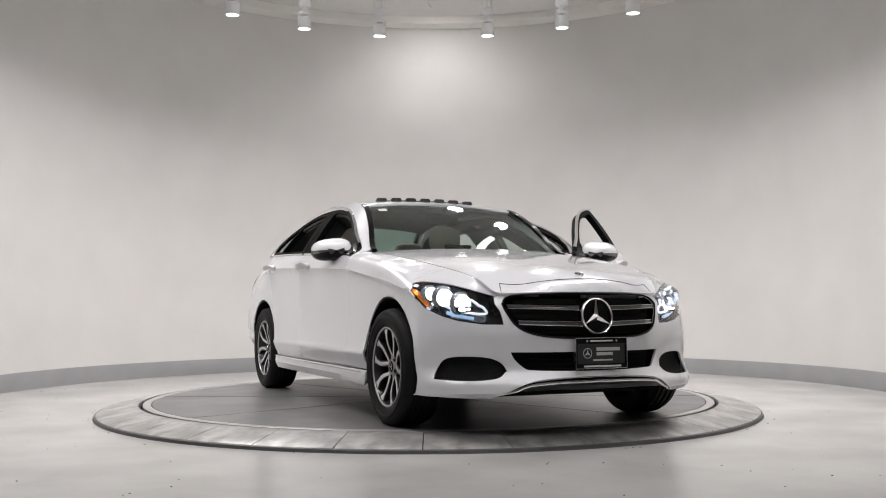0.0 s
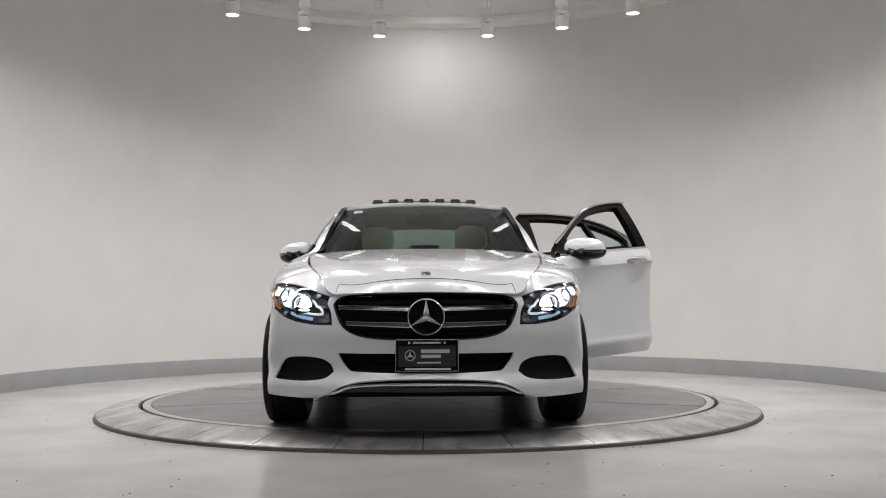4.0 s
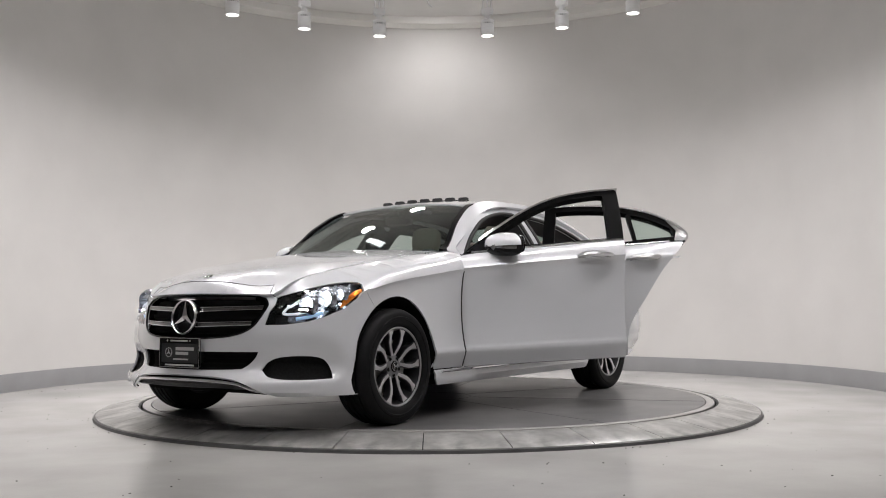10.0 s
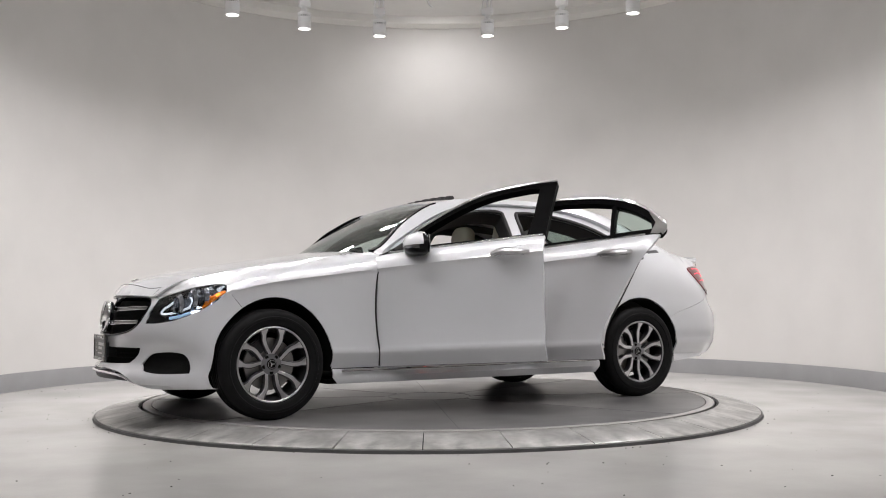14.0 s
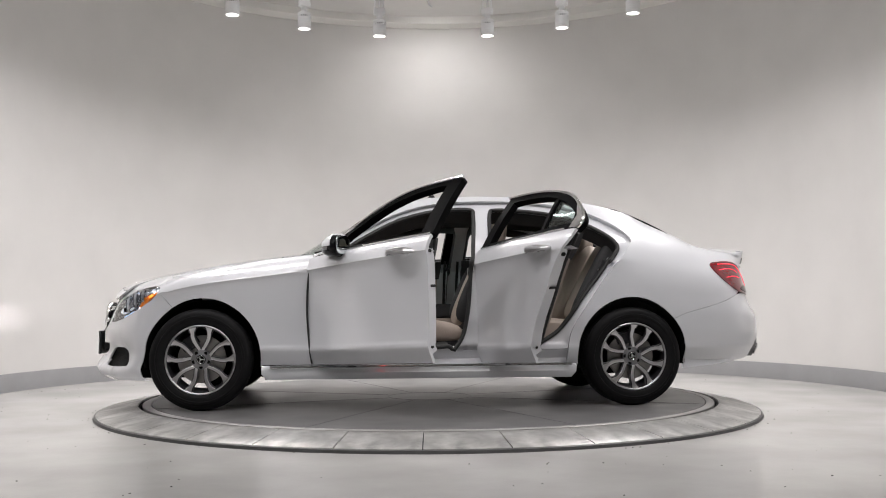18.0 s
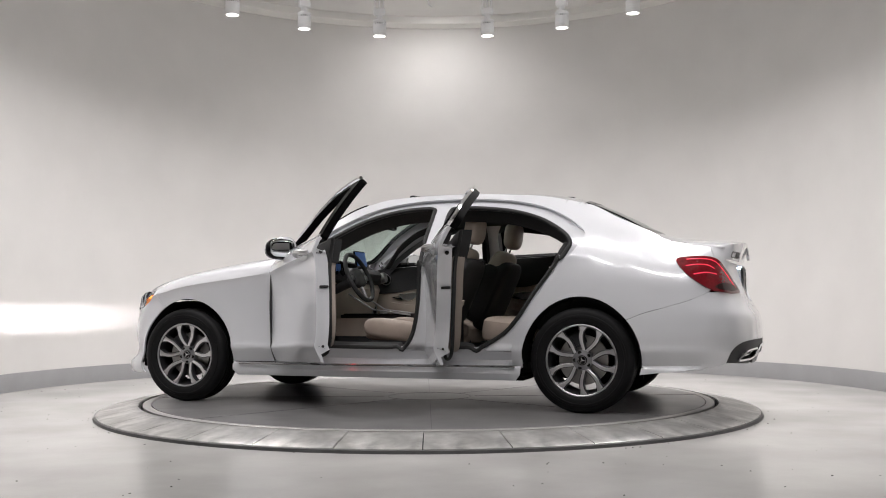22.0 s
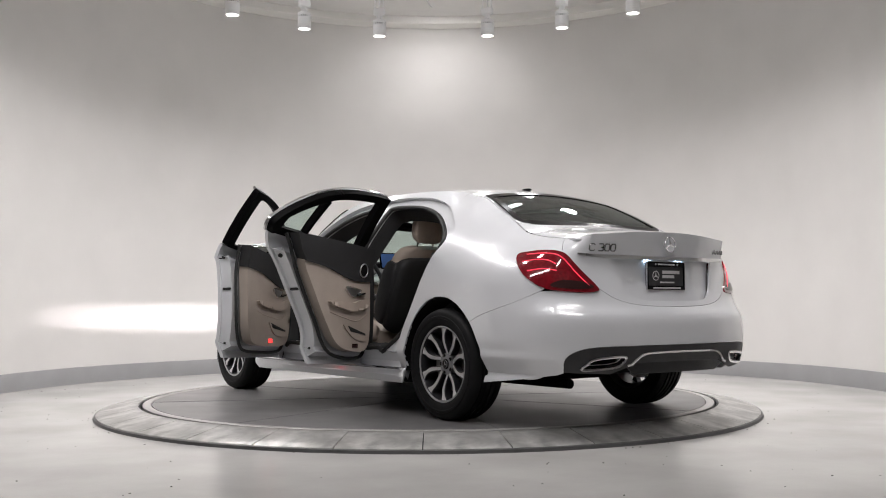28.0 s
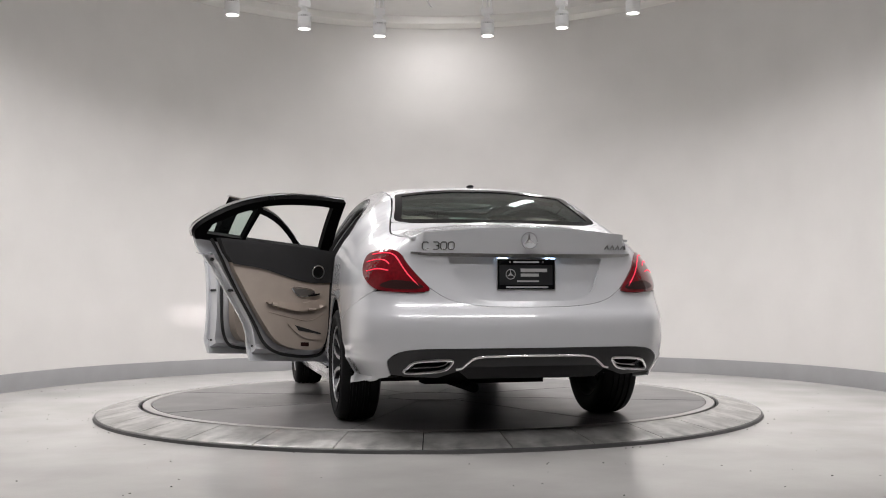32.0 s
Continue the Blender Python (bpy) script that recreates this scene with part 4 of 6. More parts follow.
panel("lower_grille", SHADOW, car, body, inset(both(LOWER_HALF), -0.008), off=-0.05, thick=0.01, step=0.06)
for k in range(4):
    z = 0.345 + 0.022 * k
    part("lower_slat", line_on(body, [(-0.40, z), (-0.2, z), (0, z), (0.2, z), (0.40, z)], 0.003, -0.04, 5), SHADOW, car)
MESH = material("intake_mesh", (0.008, 0.008, 0.008), 0.7, vary=0.3, scale=90, bump=0.6, bump_scale=160, spec=0.15)
for sign, f in SIDES:
    panel("fog_intake", MESH, car, f, inset(FOG, -0.02), off=-0.03, thick=0.01, step=0.05)
lip = LIP_HALF + [(-u, v) for u, v in reversed(LIP_HALF[:-1])]
lipdark = lip + [(-0.58, 0.185), (-0.3, 0.2), (0.3, 0.2), (0.58, 0.185)]
panel("lower_intake", PLASTIC, car, body, lipdark, off=-0.035, thick=0.012, step=0.05)
strip = curve([(0.585, 0.192), (0.50, 0.222), (0.42, 0.255), (0.34, 0.272), (0.2, 0.281), (0.0, 0.284)], 4)
part("lip_strip", line_on(body, strip + [(-u, v) for u, v in reversed(strip[:-1])], 0.008, -0.012), CHROME, car, "chrome strip along the lower lip")

# ---- headlamps ----
REFLECTOR = material("lamp_reflector", (0.34, 0.36, 0.40), 0.2, metal=0.8, vary=0.3, scale=45)
for sign, f in SIDES:
    lamp = panel("headlamp", LAMPDARK, car, f, inset(HEAD, 0.001), off=-0.125, thick=0.01, step=0.05, label="swept-back headlamp, lit")
    bm = B()
    lp = densify(HEAD, 0.02)
    rows = [[bm.verts.new(f(u, v) + outward(f, u, v) * o) for o in (-0.004, -0.13)] for u, v in lp]
    for a, b in zip(rows, rows[1:] + rows[:1]):
        bm.faces.new((a[0], b[0], b[1], a[1]))
    part("lamp_wall", bm, GLOSSBLACK, lamp)
    part("lamp_cover", panel_bm(f, HEAD, off=-0.001, thick=0.004, step=0.04), CLEAR, lamp).visible_shadow = False
    amber = curve([(0.93, 0.650), (1.0, 0.688), (1.045, 0.722), (1.05, 0.752), (0.985, 0.735), (0.945, 0.70)], 3, True)
    part("amber_reflector", panel_bm(f, amber, off=-0.014, thick=0.02, step=0.03), AMBER, lamp)
    part("amber_marker", panel_bm(f, arc(1.01, 0.722, 0.016, 0, 350, 12), off=-0.011, thick=0.006, step=0.03, gap=0), AMBERLIT, lamp)
    bowl = curve([(0.62, 0.60), (0.62, 0.665), (0.68, 0.712), (0.80, 0.738), (0.91, 0.752), (0.93, 0.71), (0.86, 0.645), (0.73, 0.606)], 4, True)
    part("reflector", panel_bm(f, bowl, off=-0.108, thick=0.008, step=0.04), REFLECTOR, lamp)
    part("light_guide", line_on(f, curve([(0.715, 0.718), (0.65, 0.684), (0.602, 0.634), (0.65, 0.626), (0.735, 0.637), (0.83, 0.662)], 6), 0.0065, -0.03), GUIDE, lamp)
    part("light_guide", line_on(f, curve([(0.775, 0.738), (0.815, 0.71), (0.83, 0.683), (0.815, 0.658)], 5), 0.004, -0.028), GUIDE, lamp)
    part("running_lamp", line_on(f, [(0.68, 0.603), (0.75, 0.614), (0.83, 0.634)], 0.009, -0.04), LEDBLUE, lamp)
    # projectors: glowing lenses deep in bright tubes, and a small arc behind a slit that throws a flat beam
    for u, v, r in ((0.90, 0.722, 0.034), (0.818, 0.702, 0.046), (0.722, 0.668, 0.046)):
        c0 = f(u, v) + outward(f, u, v) * -0.010
        axis = Matrix.Translation(c0) @ pose(0, 0, 0, 0, 0, sign * 3)
        bm = B()
        for x0, r0, x1, r1 in ((-0.085, r * 0.92, 0.0, r), (0.0, r, -0.006, r * 1.06)):
            cylinder(bm, (x0, 0, 0), (x1, 0, 0), r0, r1, n=32, caps=False)
        bmesh.ops.transform(bm, matrix=axis, verts=bm.verts[:])
        part("projector_tube", bm, LAMPDARK, lamp)
        bm = B()
        revolve(bm, [(r * 0.99, -0.004), (r * 1.22, -0.012), (r * 1.42, -0.026)], n=32)
        bmesh.ops.transform(bm, matrix=axis @ pose(0, 0, 0, 0, 90, 0), verts=bm.verts[:])
        part("projector_flange", bm, REFLECTOR, lamp)
        bm = B()
        rows = [[bm.verts.new((-0.085 + 0.012 * math.cos(b), r * 0.92 * math.sin(b) * math.cos(a), r * 0.92 * math.sin(b) * math.sin(a))) for a in np.linspace(0, 2 * math.pi, 29)[:-1]] for b in (0.05, 0.4, 0.8, 1.2, 1.57)]
        for p, q in zip(rows, rows[1:]):
            for i in range(28):
                bm.faces.new((p[i], p[(i + 1) % 28], q[(i + 1) % 28], q[i]))
        bm.faces.new(rows[0])
        bmesh.ops.transform(bm, matrix=axis, verts=bm.verts[:])
        part("projector_lens", bm, BEAM, lamp)
    low = Matrix.Translation(f(0.72, 0.642) + outward(f, 0.72, 0.642) * -0.010) @ pose(0, 0, 0, 0, 2.6, 0)
    bm = B()
    for z0, z1 in ((0.003, 0.016), (-0.016, -0.003)):
        box(bm, (-0.06, -0.034, z0), (0.0, 0.034, z1))
    for y0, y1 in ((-0.04, -0.03), (0.03, 0.04)):
        box(bm, (-0.06, y0, -0.016), (0.0, y1, 0.016))
    box(bm, (-0.066, -0.04, -0.016), (-0.06, 0.04, 0.016))
    bmesh.ops.transform(bm, matrix=low, verts=bm.verts[:])
    part("beam_shutter", bm, GLOSSBLACK, lamp)
    bm = B()
    box(bm, (-0.0585, -0.026, -0.002), (-0.0575, 0.026, 0.002))
    bmesh.ops.transform(bm, matrix=low, verts=bm.verts[:])
    part("arc", bm, ARCLAMP, lamp)

# ---- tail lamps ----
for sign, f in SIDES:
    lamp = panel("tail_lamp", RED, car, f, TAIL, off=0.008, thick=0.04, step=0.03, label="red tail lamp with a glowing bar")
    part("reverse_lens", panel_bm(f, curve([(5.12, 0.775), (5.2, 0.80), (5.33, 0.785), (5.365, 0.758), (5.28, 0.75), (5.16, 0.758)], 4, True), off=0.0105, thick=0.01, step=0.03), SMOKE, lamp)
    for pts in ([(4.93, 0.94), (5.05, 0.944), (5.14, 0.935), (5.21, 0.90), (5.29, 0.82), (5.34, 0.77)], [(4.93, 0.90), (5.02, 0.91), (5.10, 0.905), (5.15, 0.885)], [(4.98, 0.85), (5.08, 0.86), (5.16, 0.85)]):
        part("light_bar", line_on(f, curve(pts, 4), 0.0032, 0.008), REDBAR, lamp)

# ---- rear apron and tailpipes ----
ap_half = curve([(0.0, 0.448), (0.3, 0.448), (TR - 5.33, 0.445), (TR - 5.20, 0.423), (TR - 5.14, 0.378), (TR - 5.12, 0.312)], 4) + [(TR - 5.2, 0.308), (0.55, 0.30), (0.42, 0.335), (0.36, 0.355), (0.0, 0.358)]
pipe = [(TR - 5.222, 0.331), (TR - 5.25, 0.357), (TR - 5.30, 0.383), (TR - 5.40, 0.393), (TR - 5.49, 0.393), (TR - 5.478, 0.368), (TR - 5.44, 0.345), (TR - 5.36, 0.334)]
ap = ap_half + [(-u, v) for u, v in reversed(ap_half[1:-1])]
panel("rear_apron", PLASTIC, car, tail, ap, off=-0.002, thick=0.03, step=0.05, holes=[inset(pipe, -0.002), [(-u, v) for u, v in inset(pipe, -0.002)]])
for sign in (1, -1):
    g = (lambda u, v: tail(u, v)) if sign > 0 else (lambda u, v: Vector((tail(u, v).x, -tail(u, v).y, v)))
    pc = curve(pipe, 4, True)
    top = panel("tailpipe", SHADOW, car, g, inset(pc, -0.002), off=-0.06, thick=0.01, step=0.05, label="chrome trapezoid tailpipe trim")
    part("tailpipe_rim", line_on(g, pc, 0.0075, 0.006, closed=True), CHROME, top)
    part("tailpipe_lip", line_on(g, inset(pc, 0.012), 0.005, -0.02, closed=True), CHROME, top)
ch = [(TR - 5.50, 0.345), (0.40, 0.352), (0.36, 0.378), (0.30, 0.405), (0.15, 0.410), (0.0, 0.411)]
ch = curve(ch, 4)
part("apron_strip", line_on(tail, ch + [(-u, v) for u, v in reversed(ch[:-1])], 0.007, 0.004), CHROME, car, "thin chrome strip between the tailpipes")
low = ch + [(-u, v) for u, v in reversed(ch[:-1])] + [(-0.38, 0.29), (0.38, 0.29)]
panel("diffuser", GLOSSBLACK, car, tail, low, off=-0.012, thick=0.02, step=0.06)

# ---- number plates ----


def plate_at(where, turn):
    bm = B()
    box(bm, (-0.008, -0.155, -0.078), (0.008, 0.155, 0.078), 0.004)
    top = part("number_plate", bm, PLATEBLACK, car, "black dealer plate in a black and chrome frame")
    top.matrix_basis = Matrix.Translation(where) @ pose(0, 0, 0, 0, 0, turn)
    bm = B()
    for lo, hi in (((0.004, -0.156, 0.05), (0.012, 0.156, 0.0785)), ((0.004, -0.156, -0.0785), (0.012, 0.156, -0.056)), ((0.004, -0.156, -0.0785), (0.012, -0.146, 0.0785)), ((0.004, 0.146, -0.0785), (0.012, 0.156, 0.0785))):
        box(bm, lo, hi, 0.002)
    part("plate_frame", bm, GLOSSBLACK, top)
    bm = B()
    for y0, y1, z0, z1 in ((-0.156, 0.156, 0.0775, 0.081), (-0.156, 0.156, -0.081, -0.0775), (-0.159, -0.156, -0.081, 0.081), (0.156, 0.159, -0.081, 0.081)):
        box(bm, (0.002, y0, z0), (0.013, y1, z1), 0.001)
    part("plate_edge", bm, CHROME, top)
    for y0, y1, z0, z1 in ((-0.03, 0.115, 0.012, 0.030), (-0.03, 0.07, -0.012, 0.004), (-0.05, 0.07, -0.040, -0.032), (-0.07, 0.07, 0.060, 0.068), (-0.11, 0.12, -0.072, -0.063)):
        bm = B()
        box(bm, (0.0075, y0, z0), (0.0125 if abs(z0) > 0.05 else 0.0092, y1, z1))
        part("print_bar", bm, PRINT, top, smooth=False)
    ring, bars = emblem(0.027, 0.003)
    for nm, b in (("print_ring", ring), ("print_star", bars)):
        o = part(nm, b, PRINT, top)
        o.matrix_basis = pose(0.0095, -0.085, 0.0, 0, 0, 0)
    for y in (-0.09, 0.09):
        bm = B()
        cylinder(bm, (0.01, y, 0.064), (0.015, y, 0.064), 0.006, n=10)
        part("plate_screw", bm, CHROME, top)
    return top


plate_at(Vector((2.22, 0.003, 0.4175)), 0)
bm = B()
box(bm, (2.14, -0.12, 0.36), (2.206, 0.12, 0.46), 0.01)
part("plate_bracket", bm, PLASTIC, car)
plate_at(body(HALF, 0.83) + Vector((0.016, 0.012, 0)), 180)
for y in (0.13, -0.13):
    bm = B()
    box(bm, (-2.343, y - 0.025, 0.909), (-2.318, y + 0.025, 0.915), 0.002)
    part("plate_lamp", bm, PLATELIT, car)

# chrome badge strokes on the boot
def stroke(name, centre, width, pts):
    """A bar bent along pts, given in units of the character's half width and half height."""
    path = [(centre - width * 0.5 * a, 0.974 + 0.0145 * b) for a, b in pts]
    part(name, line_on(tail, path, 0.0032, 0.003), DARKCHROME, car, "chrome badge character")


O = [(-0.6, 1), (0.6, 1), (1, 0.6), (1, -0.6), (0.6, -1), (-0.6, -1), (-1, -0.6), (-1, 0.6), (-0.6, 1)]
C = [(1, 0.7), (0.6, 1), (-0.6, 1), (-1, 0.6), (-1, -0.6), (-0.6, -1), (0.6, -1), (1, -0.7)]
THREE = [(-0.9, 1), (0.6, 1), (1, 0.6), (0.9, 0.1), (0.0, 0.05), (0.9, -0.1), (1, -0.6), (0.6, -1), (-0.9, -1)]
for centre, pts in ((0.553, C), (0.497, THREE), (0.457, O), (0.417, O)):
    stroke("model_badge", centre, 0.032, pts)
for k in range(5):
    u0 = -0.46 - 0.035 * k
    part("drive_badge", line_on(tail, [(u0 + 0.012, 0.965), (u0 - 0.004, 0.982), (u0 - 0.012, 0.966)], 0.0035, 0.004), DARKCHROME, car)

# ---- wheels ----
HUBGREY = material("hub_grey_lacquer", (0.26, 0.26, 0.27), 0.35, metal=0.8, vary=0.06)


def build_wheel():
    """A wheel whose axis is y, its face toward +y, centred on the origin."""
    R, RR = 0.328, 0.222
    bm = B()
    revolve(bm, [(RR - 0.012, -0.085), (RR + 0.004, -0.098), (RR + 0.008, 0.098), (RR - 0.002, 0.103), (RR - 0.010, 0.098), (RR - 0.022, 0.06), (RR - 0.03, -0.06), (RR - 0.012, -0.085)], n=64)
    wheel = part("wheel", bm, RIMDARK, car, "five twin-spoke alloy wheel")
    bm = B()
    prof = [(RR, -0.10), (RR + 0.03, -0.112), (R - 0.04, -0.116), (R - 0.012, -0.103), (R - 0.002, -0.08)]
    for y in (-0.05, -0.015, 0.02, 0.055):
        prof += [(R, y - 0.008), (R - 0.008, y - 0.006), (R - 0.008, y + 0.006), (R, y + 0.008)]
    prof += [(R - 0.002, 0.08), (R - 0.012, 0.103), (R - 0.03, 0.113), (R - 0.045, 0.114), (R - 0.047, 0.1175), (R - 0.06, 0.1175), (R - 0.062, 0.114), (RR + 0.025, 0.112), (RR + 0.012, 0.108), (RR + 0.004, 0.102), (RR - 0.002, 0.095)]
    revolve(bm, prof, n=80)
    part("tyre", bm, RUBBER, wheel)
    bm = B()
    revolve(bm, [(RR - 0.003, 0.094), (RR + 0.002, 0.1025), (RR - 0.003, 0.1045), (RR - 0.009, 0.101), (RR - 0.012, 0.09)], n=64)
    part("rim_edge", bm, RIMLIP, wheel)
    arm = None
    for k in range(10):
        pair, side = k // 2, (1 if k % 2 else -1)
        mid = 90 + 36 + 72 * pair
        if k < 2:
            bm = B()
            pts = []
            for t in np.linspace(0, 1, 19):
                r = 0.048 + (RR - 0.053) * t
                # the arms start side by side, bow outward and end evenly spread at the rim
                a = side * float(np.interp(r, (0.05, 0.07, 0.095, 0.125, 0.155, 0.185, 0.222), (6.0, 11.0, 17.0, 20.0, 19.6, 16.6, 13.2)))
                w = 0.0138 + 0.003 * t + 0.02 * max(0.0, t - 0.78) * 4.5
                y = 0.078 + 0.016 * t - 0.016 * (1 - t) ** 2
                pts.append((r, radians(a), w, y))
            rows = []
            for r, a, w, y in pts:
                c, s = math.cos(a), math.sin(a)
                row = []
                for dw, dy in ((-1, -0.045), (-1, -0.003), (-0.7, 0.0), (0.7, 0.0), (1, -0.003), (1, -0.045)):
                    row.append(bm.verts.new((r * c - dw * w * s, -(y + dy), r * s + dw * w * c)))
                rows.append(row)
            for p, q in zip(rows, rows[1:]):
                for j in range(6):
                    fc = bm.faces.new((p[j], p[(j + 1) % 6], q[(j + 1) % 6], q[j]))
                    fc.material_index = 0 if j == 2 else 1
            bm.faces.new(rows[0])
            bm.faces.new(rows[-1])
            for v in bm.verts:
                v.co = Vector((v.co.x, -v.co.y, v.co.z))
            ob = part("spoke", bm, [RIMFACE, RIMDARK], wheel)
            arm = (arm or {})
            arm[side] = ob
        else:
            ob = new("spoke", arm[side].data)
            ob.parent = wheel
        ob.matrix_basis = Matrix.Rotation(-radians(mid), 4, "Y")
    bm = B()
    revolve(bm, [(0.0001, 0.076), (0.030, 0.073), (0.036, 0.071), (0.062, 0.066), (0.068, 0.05), (0.068, 0.02), (0.0001, 0.02)], n=40)
    part("hub", bm, HUBGREY, wheel)
    bm = B()
    revolve(bm, [(0.0001, 0.0775), (0.029, 0.0775), (0.031, 0.074), (0.031, 0.06)], n=32)
    part("hub_cap", bm, GLOSSBLACK, wheel)
    ring, bars = emblem(0.026, 0.004)
    for nm, b in (("hub_ring", ring), ("hub_bars", bars)):
        o = part(nm, b, CHROME, wheel)
        o.matrix_basis = Matrix.Translation((0, 0.079, 0)) @ Matrix.Rotation(radians(90), 4, "Z")
    bolt = None
    for k in range(5):
        if bolt is None:
            bm = B()
            cylinder(bm, (0, 0.05, 0), (0, 0.0695, 0), 0.0115, n=12)
            ob = bolt = part("wheel_bolt", bm, SHADOW, wheel)
        else:
            ob = new("wheel_bolt", bolt.data)
            ob.parent = wheel
        a = radians(90 + 72 * k)
        ob.matrix_basis = Matrix.Translation((0.049 * math.cos(a), 0, 0.049 * math.sin(a)))
    bm = B()
    revolve(bm, [(0.06, 0.0), (0.155, 0.0), (0.155, 0.026), (0.06, 0.026)], n=48, close=True)
    part("brake_disc", bm, DISC, wheel)
    bm = B()
    box(bm, (-0.06, -0.02, 0.085), (0.06, 0.05, 0.17), 0.012)
    part("brake_caliper", bm, RIMDARK, wheel)
    for o in wheel.children:
        if o.name.split(".")[0] in ("tyre", "rim_edge", "hub", "hub_cap", "brake_disc"):
            for v in o.data.vertices:
                v.co = Vector((v.co.x, v.co.z, -v.co.y))
    for v in wheel.data.vertices:
        v.co = Vector((v.co.x, v.co.z, -v.co.y))
    return wheel


wheel = build_wheel()
WHEEL_Y = 0.79
wheel.matrix_basis = pose(1.42, WHEEL_Y, 0.326, 0, 36, 0)
for x, y, spin, flip in ((-1.42, WHEEL_Y - 0.006, 18, 0), (1.42, -WHEEL_Y, 30, 180), (-1.42, -WHEEL_Y + 0.006, 5, 180)):
    w = copy_thing(wheel, pose(x, y, 0.326, 0, spin, flip))
    w.parent = car

def cushion(bm, centre, size, power=4.0, m=None, n=20):
    """A rounded pad (superellipsoid)."""
    rings = []
    for j in range(n // 2 + 1):
        b = -math.pi / 2 + math.pi * j / (n // 2)
        ring = []
        for i in range(n):
            a = 2 * math.pi * i / n
            e = 2 / power
            sg = lambda v: math.copysign(abs(v) ** e, v)
            p = Vector((size[0] / 2 * sg(math.cos(b)) * sg(math.cos(a)), size[1] / 2 * sg(math.cos(b)) * sg(math.sin(a)), size[2] / 2 * sg(math.sin(b))))
            p = (m @ p if m is not None else p) + Vector(centre)
            ring.append(bm.verts.new(p))
        rings.append(ring)
    for p, q in zip(rings, rings[1:]):
        for i in range(n):
            bm.faces.new((p[i], p[(i + 1) % n], q[(i + 1) % n], q[i]))
    bmesh.ops.remove_doubles(bm, verts=bm.verts[:], dist=0.0005)
    return bm


# ---- doors ----
HINGE_F, HINGE_R = Vector((0.71, 0.885, 0)), Vector((-0.42, 0.90, 0))


def swing(hinge, degrees, lean):
    axis = Vector((0, lean, 1)).normalized()
    return Matrix.Translation(hinge) @ Matrix.Rotation(radians(degrees), 4, axis) @ Matrix.Translation(-hinge)


OPEN_F, OPEN_R = swing(HINGE_F, -47.0, -0.062), swing(HINGE_R, -65.0, -0.055)


def belt(x0, x1, n, dz=0.0):
    return [(x0 + (x1 - x0) * k / n, SHOULDER(x0 + (x1 - x0) * k / n) + dz) for k in range(n + 1)]


SKIN_F = [p for p in DOOR_MID] + [(0.0 + x, SHOULDER(x)) for x in np.linspace(-0.38, 0.69, 14)][1:-1] + DOOR_FRONT[::-1]
SKIN_R = [p for p in DOOR_REAR] + [(x, SHOULDER(x)) for x in np.linspace(-1.37, -0.40, 12)] + [(x, z) for x, z in DOOR_MID[::-1]]
GLASS_F = [(0.50, 1.0)] + [(x, z - 0.035) for x, z in FRAME_F if 0.44 > x > -0.30] + [(-0.325, 1.318), (-0.285, 1.03)]
GLASS_R = [(-0.49, 1.05), (-0.515, 1.318)] + [(x, z - 0.04) for x, z in FRAME_R if -0.55 > x > -1.05] + [(-1.02, 1.268), (-1.06, 1.07)]
QUARTER_R = [(-1.085, 1.075), (-1.055, 1.255)] + [(x + 0.02, z - 0.042) for x, z in FRAME_R if -1.08 > x > -1.36 and z > 1.12] + [(-1.345, 1.085)]
FRAME_OUT_F = FRAME_F + [(-0.385, 1.018)] + belt(-0.37, 0.68, 10)[:-1]
FRAME_OUT_R = FRAME_R + belt(-1.38, -0.40, 10)


CUP = material("handle_recess", (0.62, 0.63, 0.65), 0.25, metal=0.15)


def handle(parent, f, x0, x1, z):
    bm = B()
    pts = []
    for t in np.linspace(0, 1, 11):
        x = x0 + (x1 - x0) * t
        pts.append(f(along(x), z + 0.006 * t) + outward(f, along(x), z) * (0.004 + 0.034 * min(1, 5.5 * t * (1 - t))))
    tube(bm, pts, [0.011 + 0.012 * min(1, 4 * t * (1 - t)) for t in np.linspace(0, 1, 11)], 8)
    h = part("door_handle", bm, SATIN, parent, "satin silver door handle")
    e = B()
    tube(e, [p + Vector((0, 0.004 if p.y > 0 else -0.004, -0.014)) for p in pts[1:-1]], 0.006, 6)
    part("handle_edge", e, CHROME, parent)
    part("handle_cup", panel_bm(f, [(along((x0 + x1) / 2 + 0.09 * math.cos(a)), z + 0.036 * math.sin(a)) for a in np.linspace(0, 2 * math.pi, 24)[:-1]], off=0.0015, thick=0.004, step=0.03, gap=0), CUP, parent)


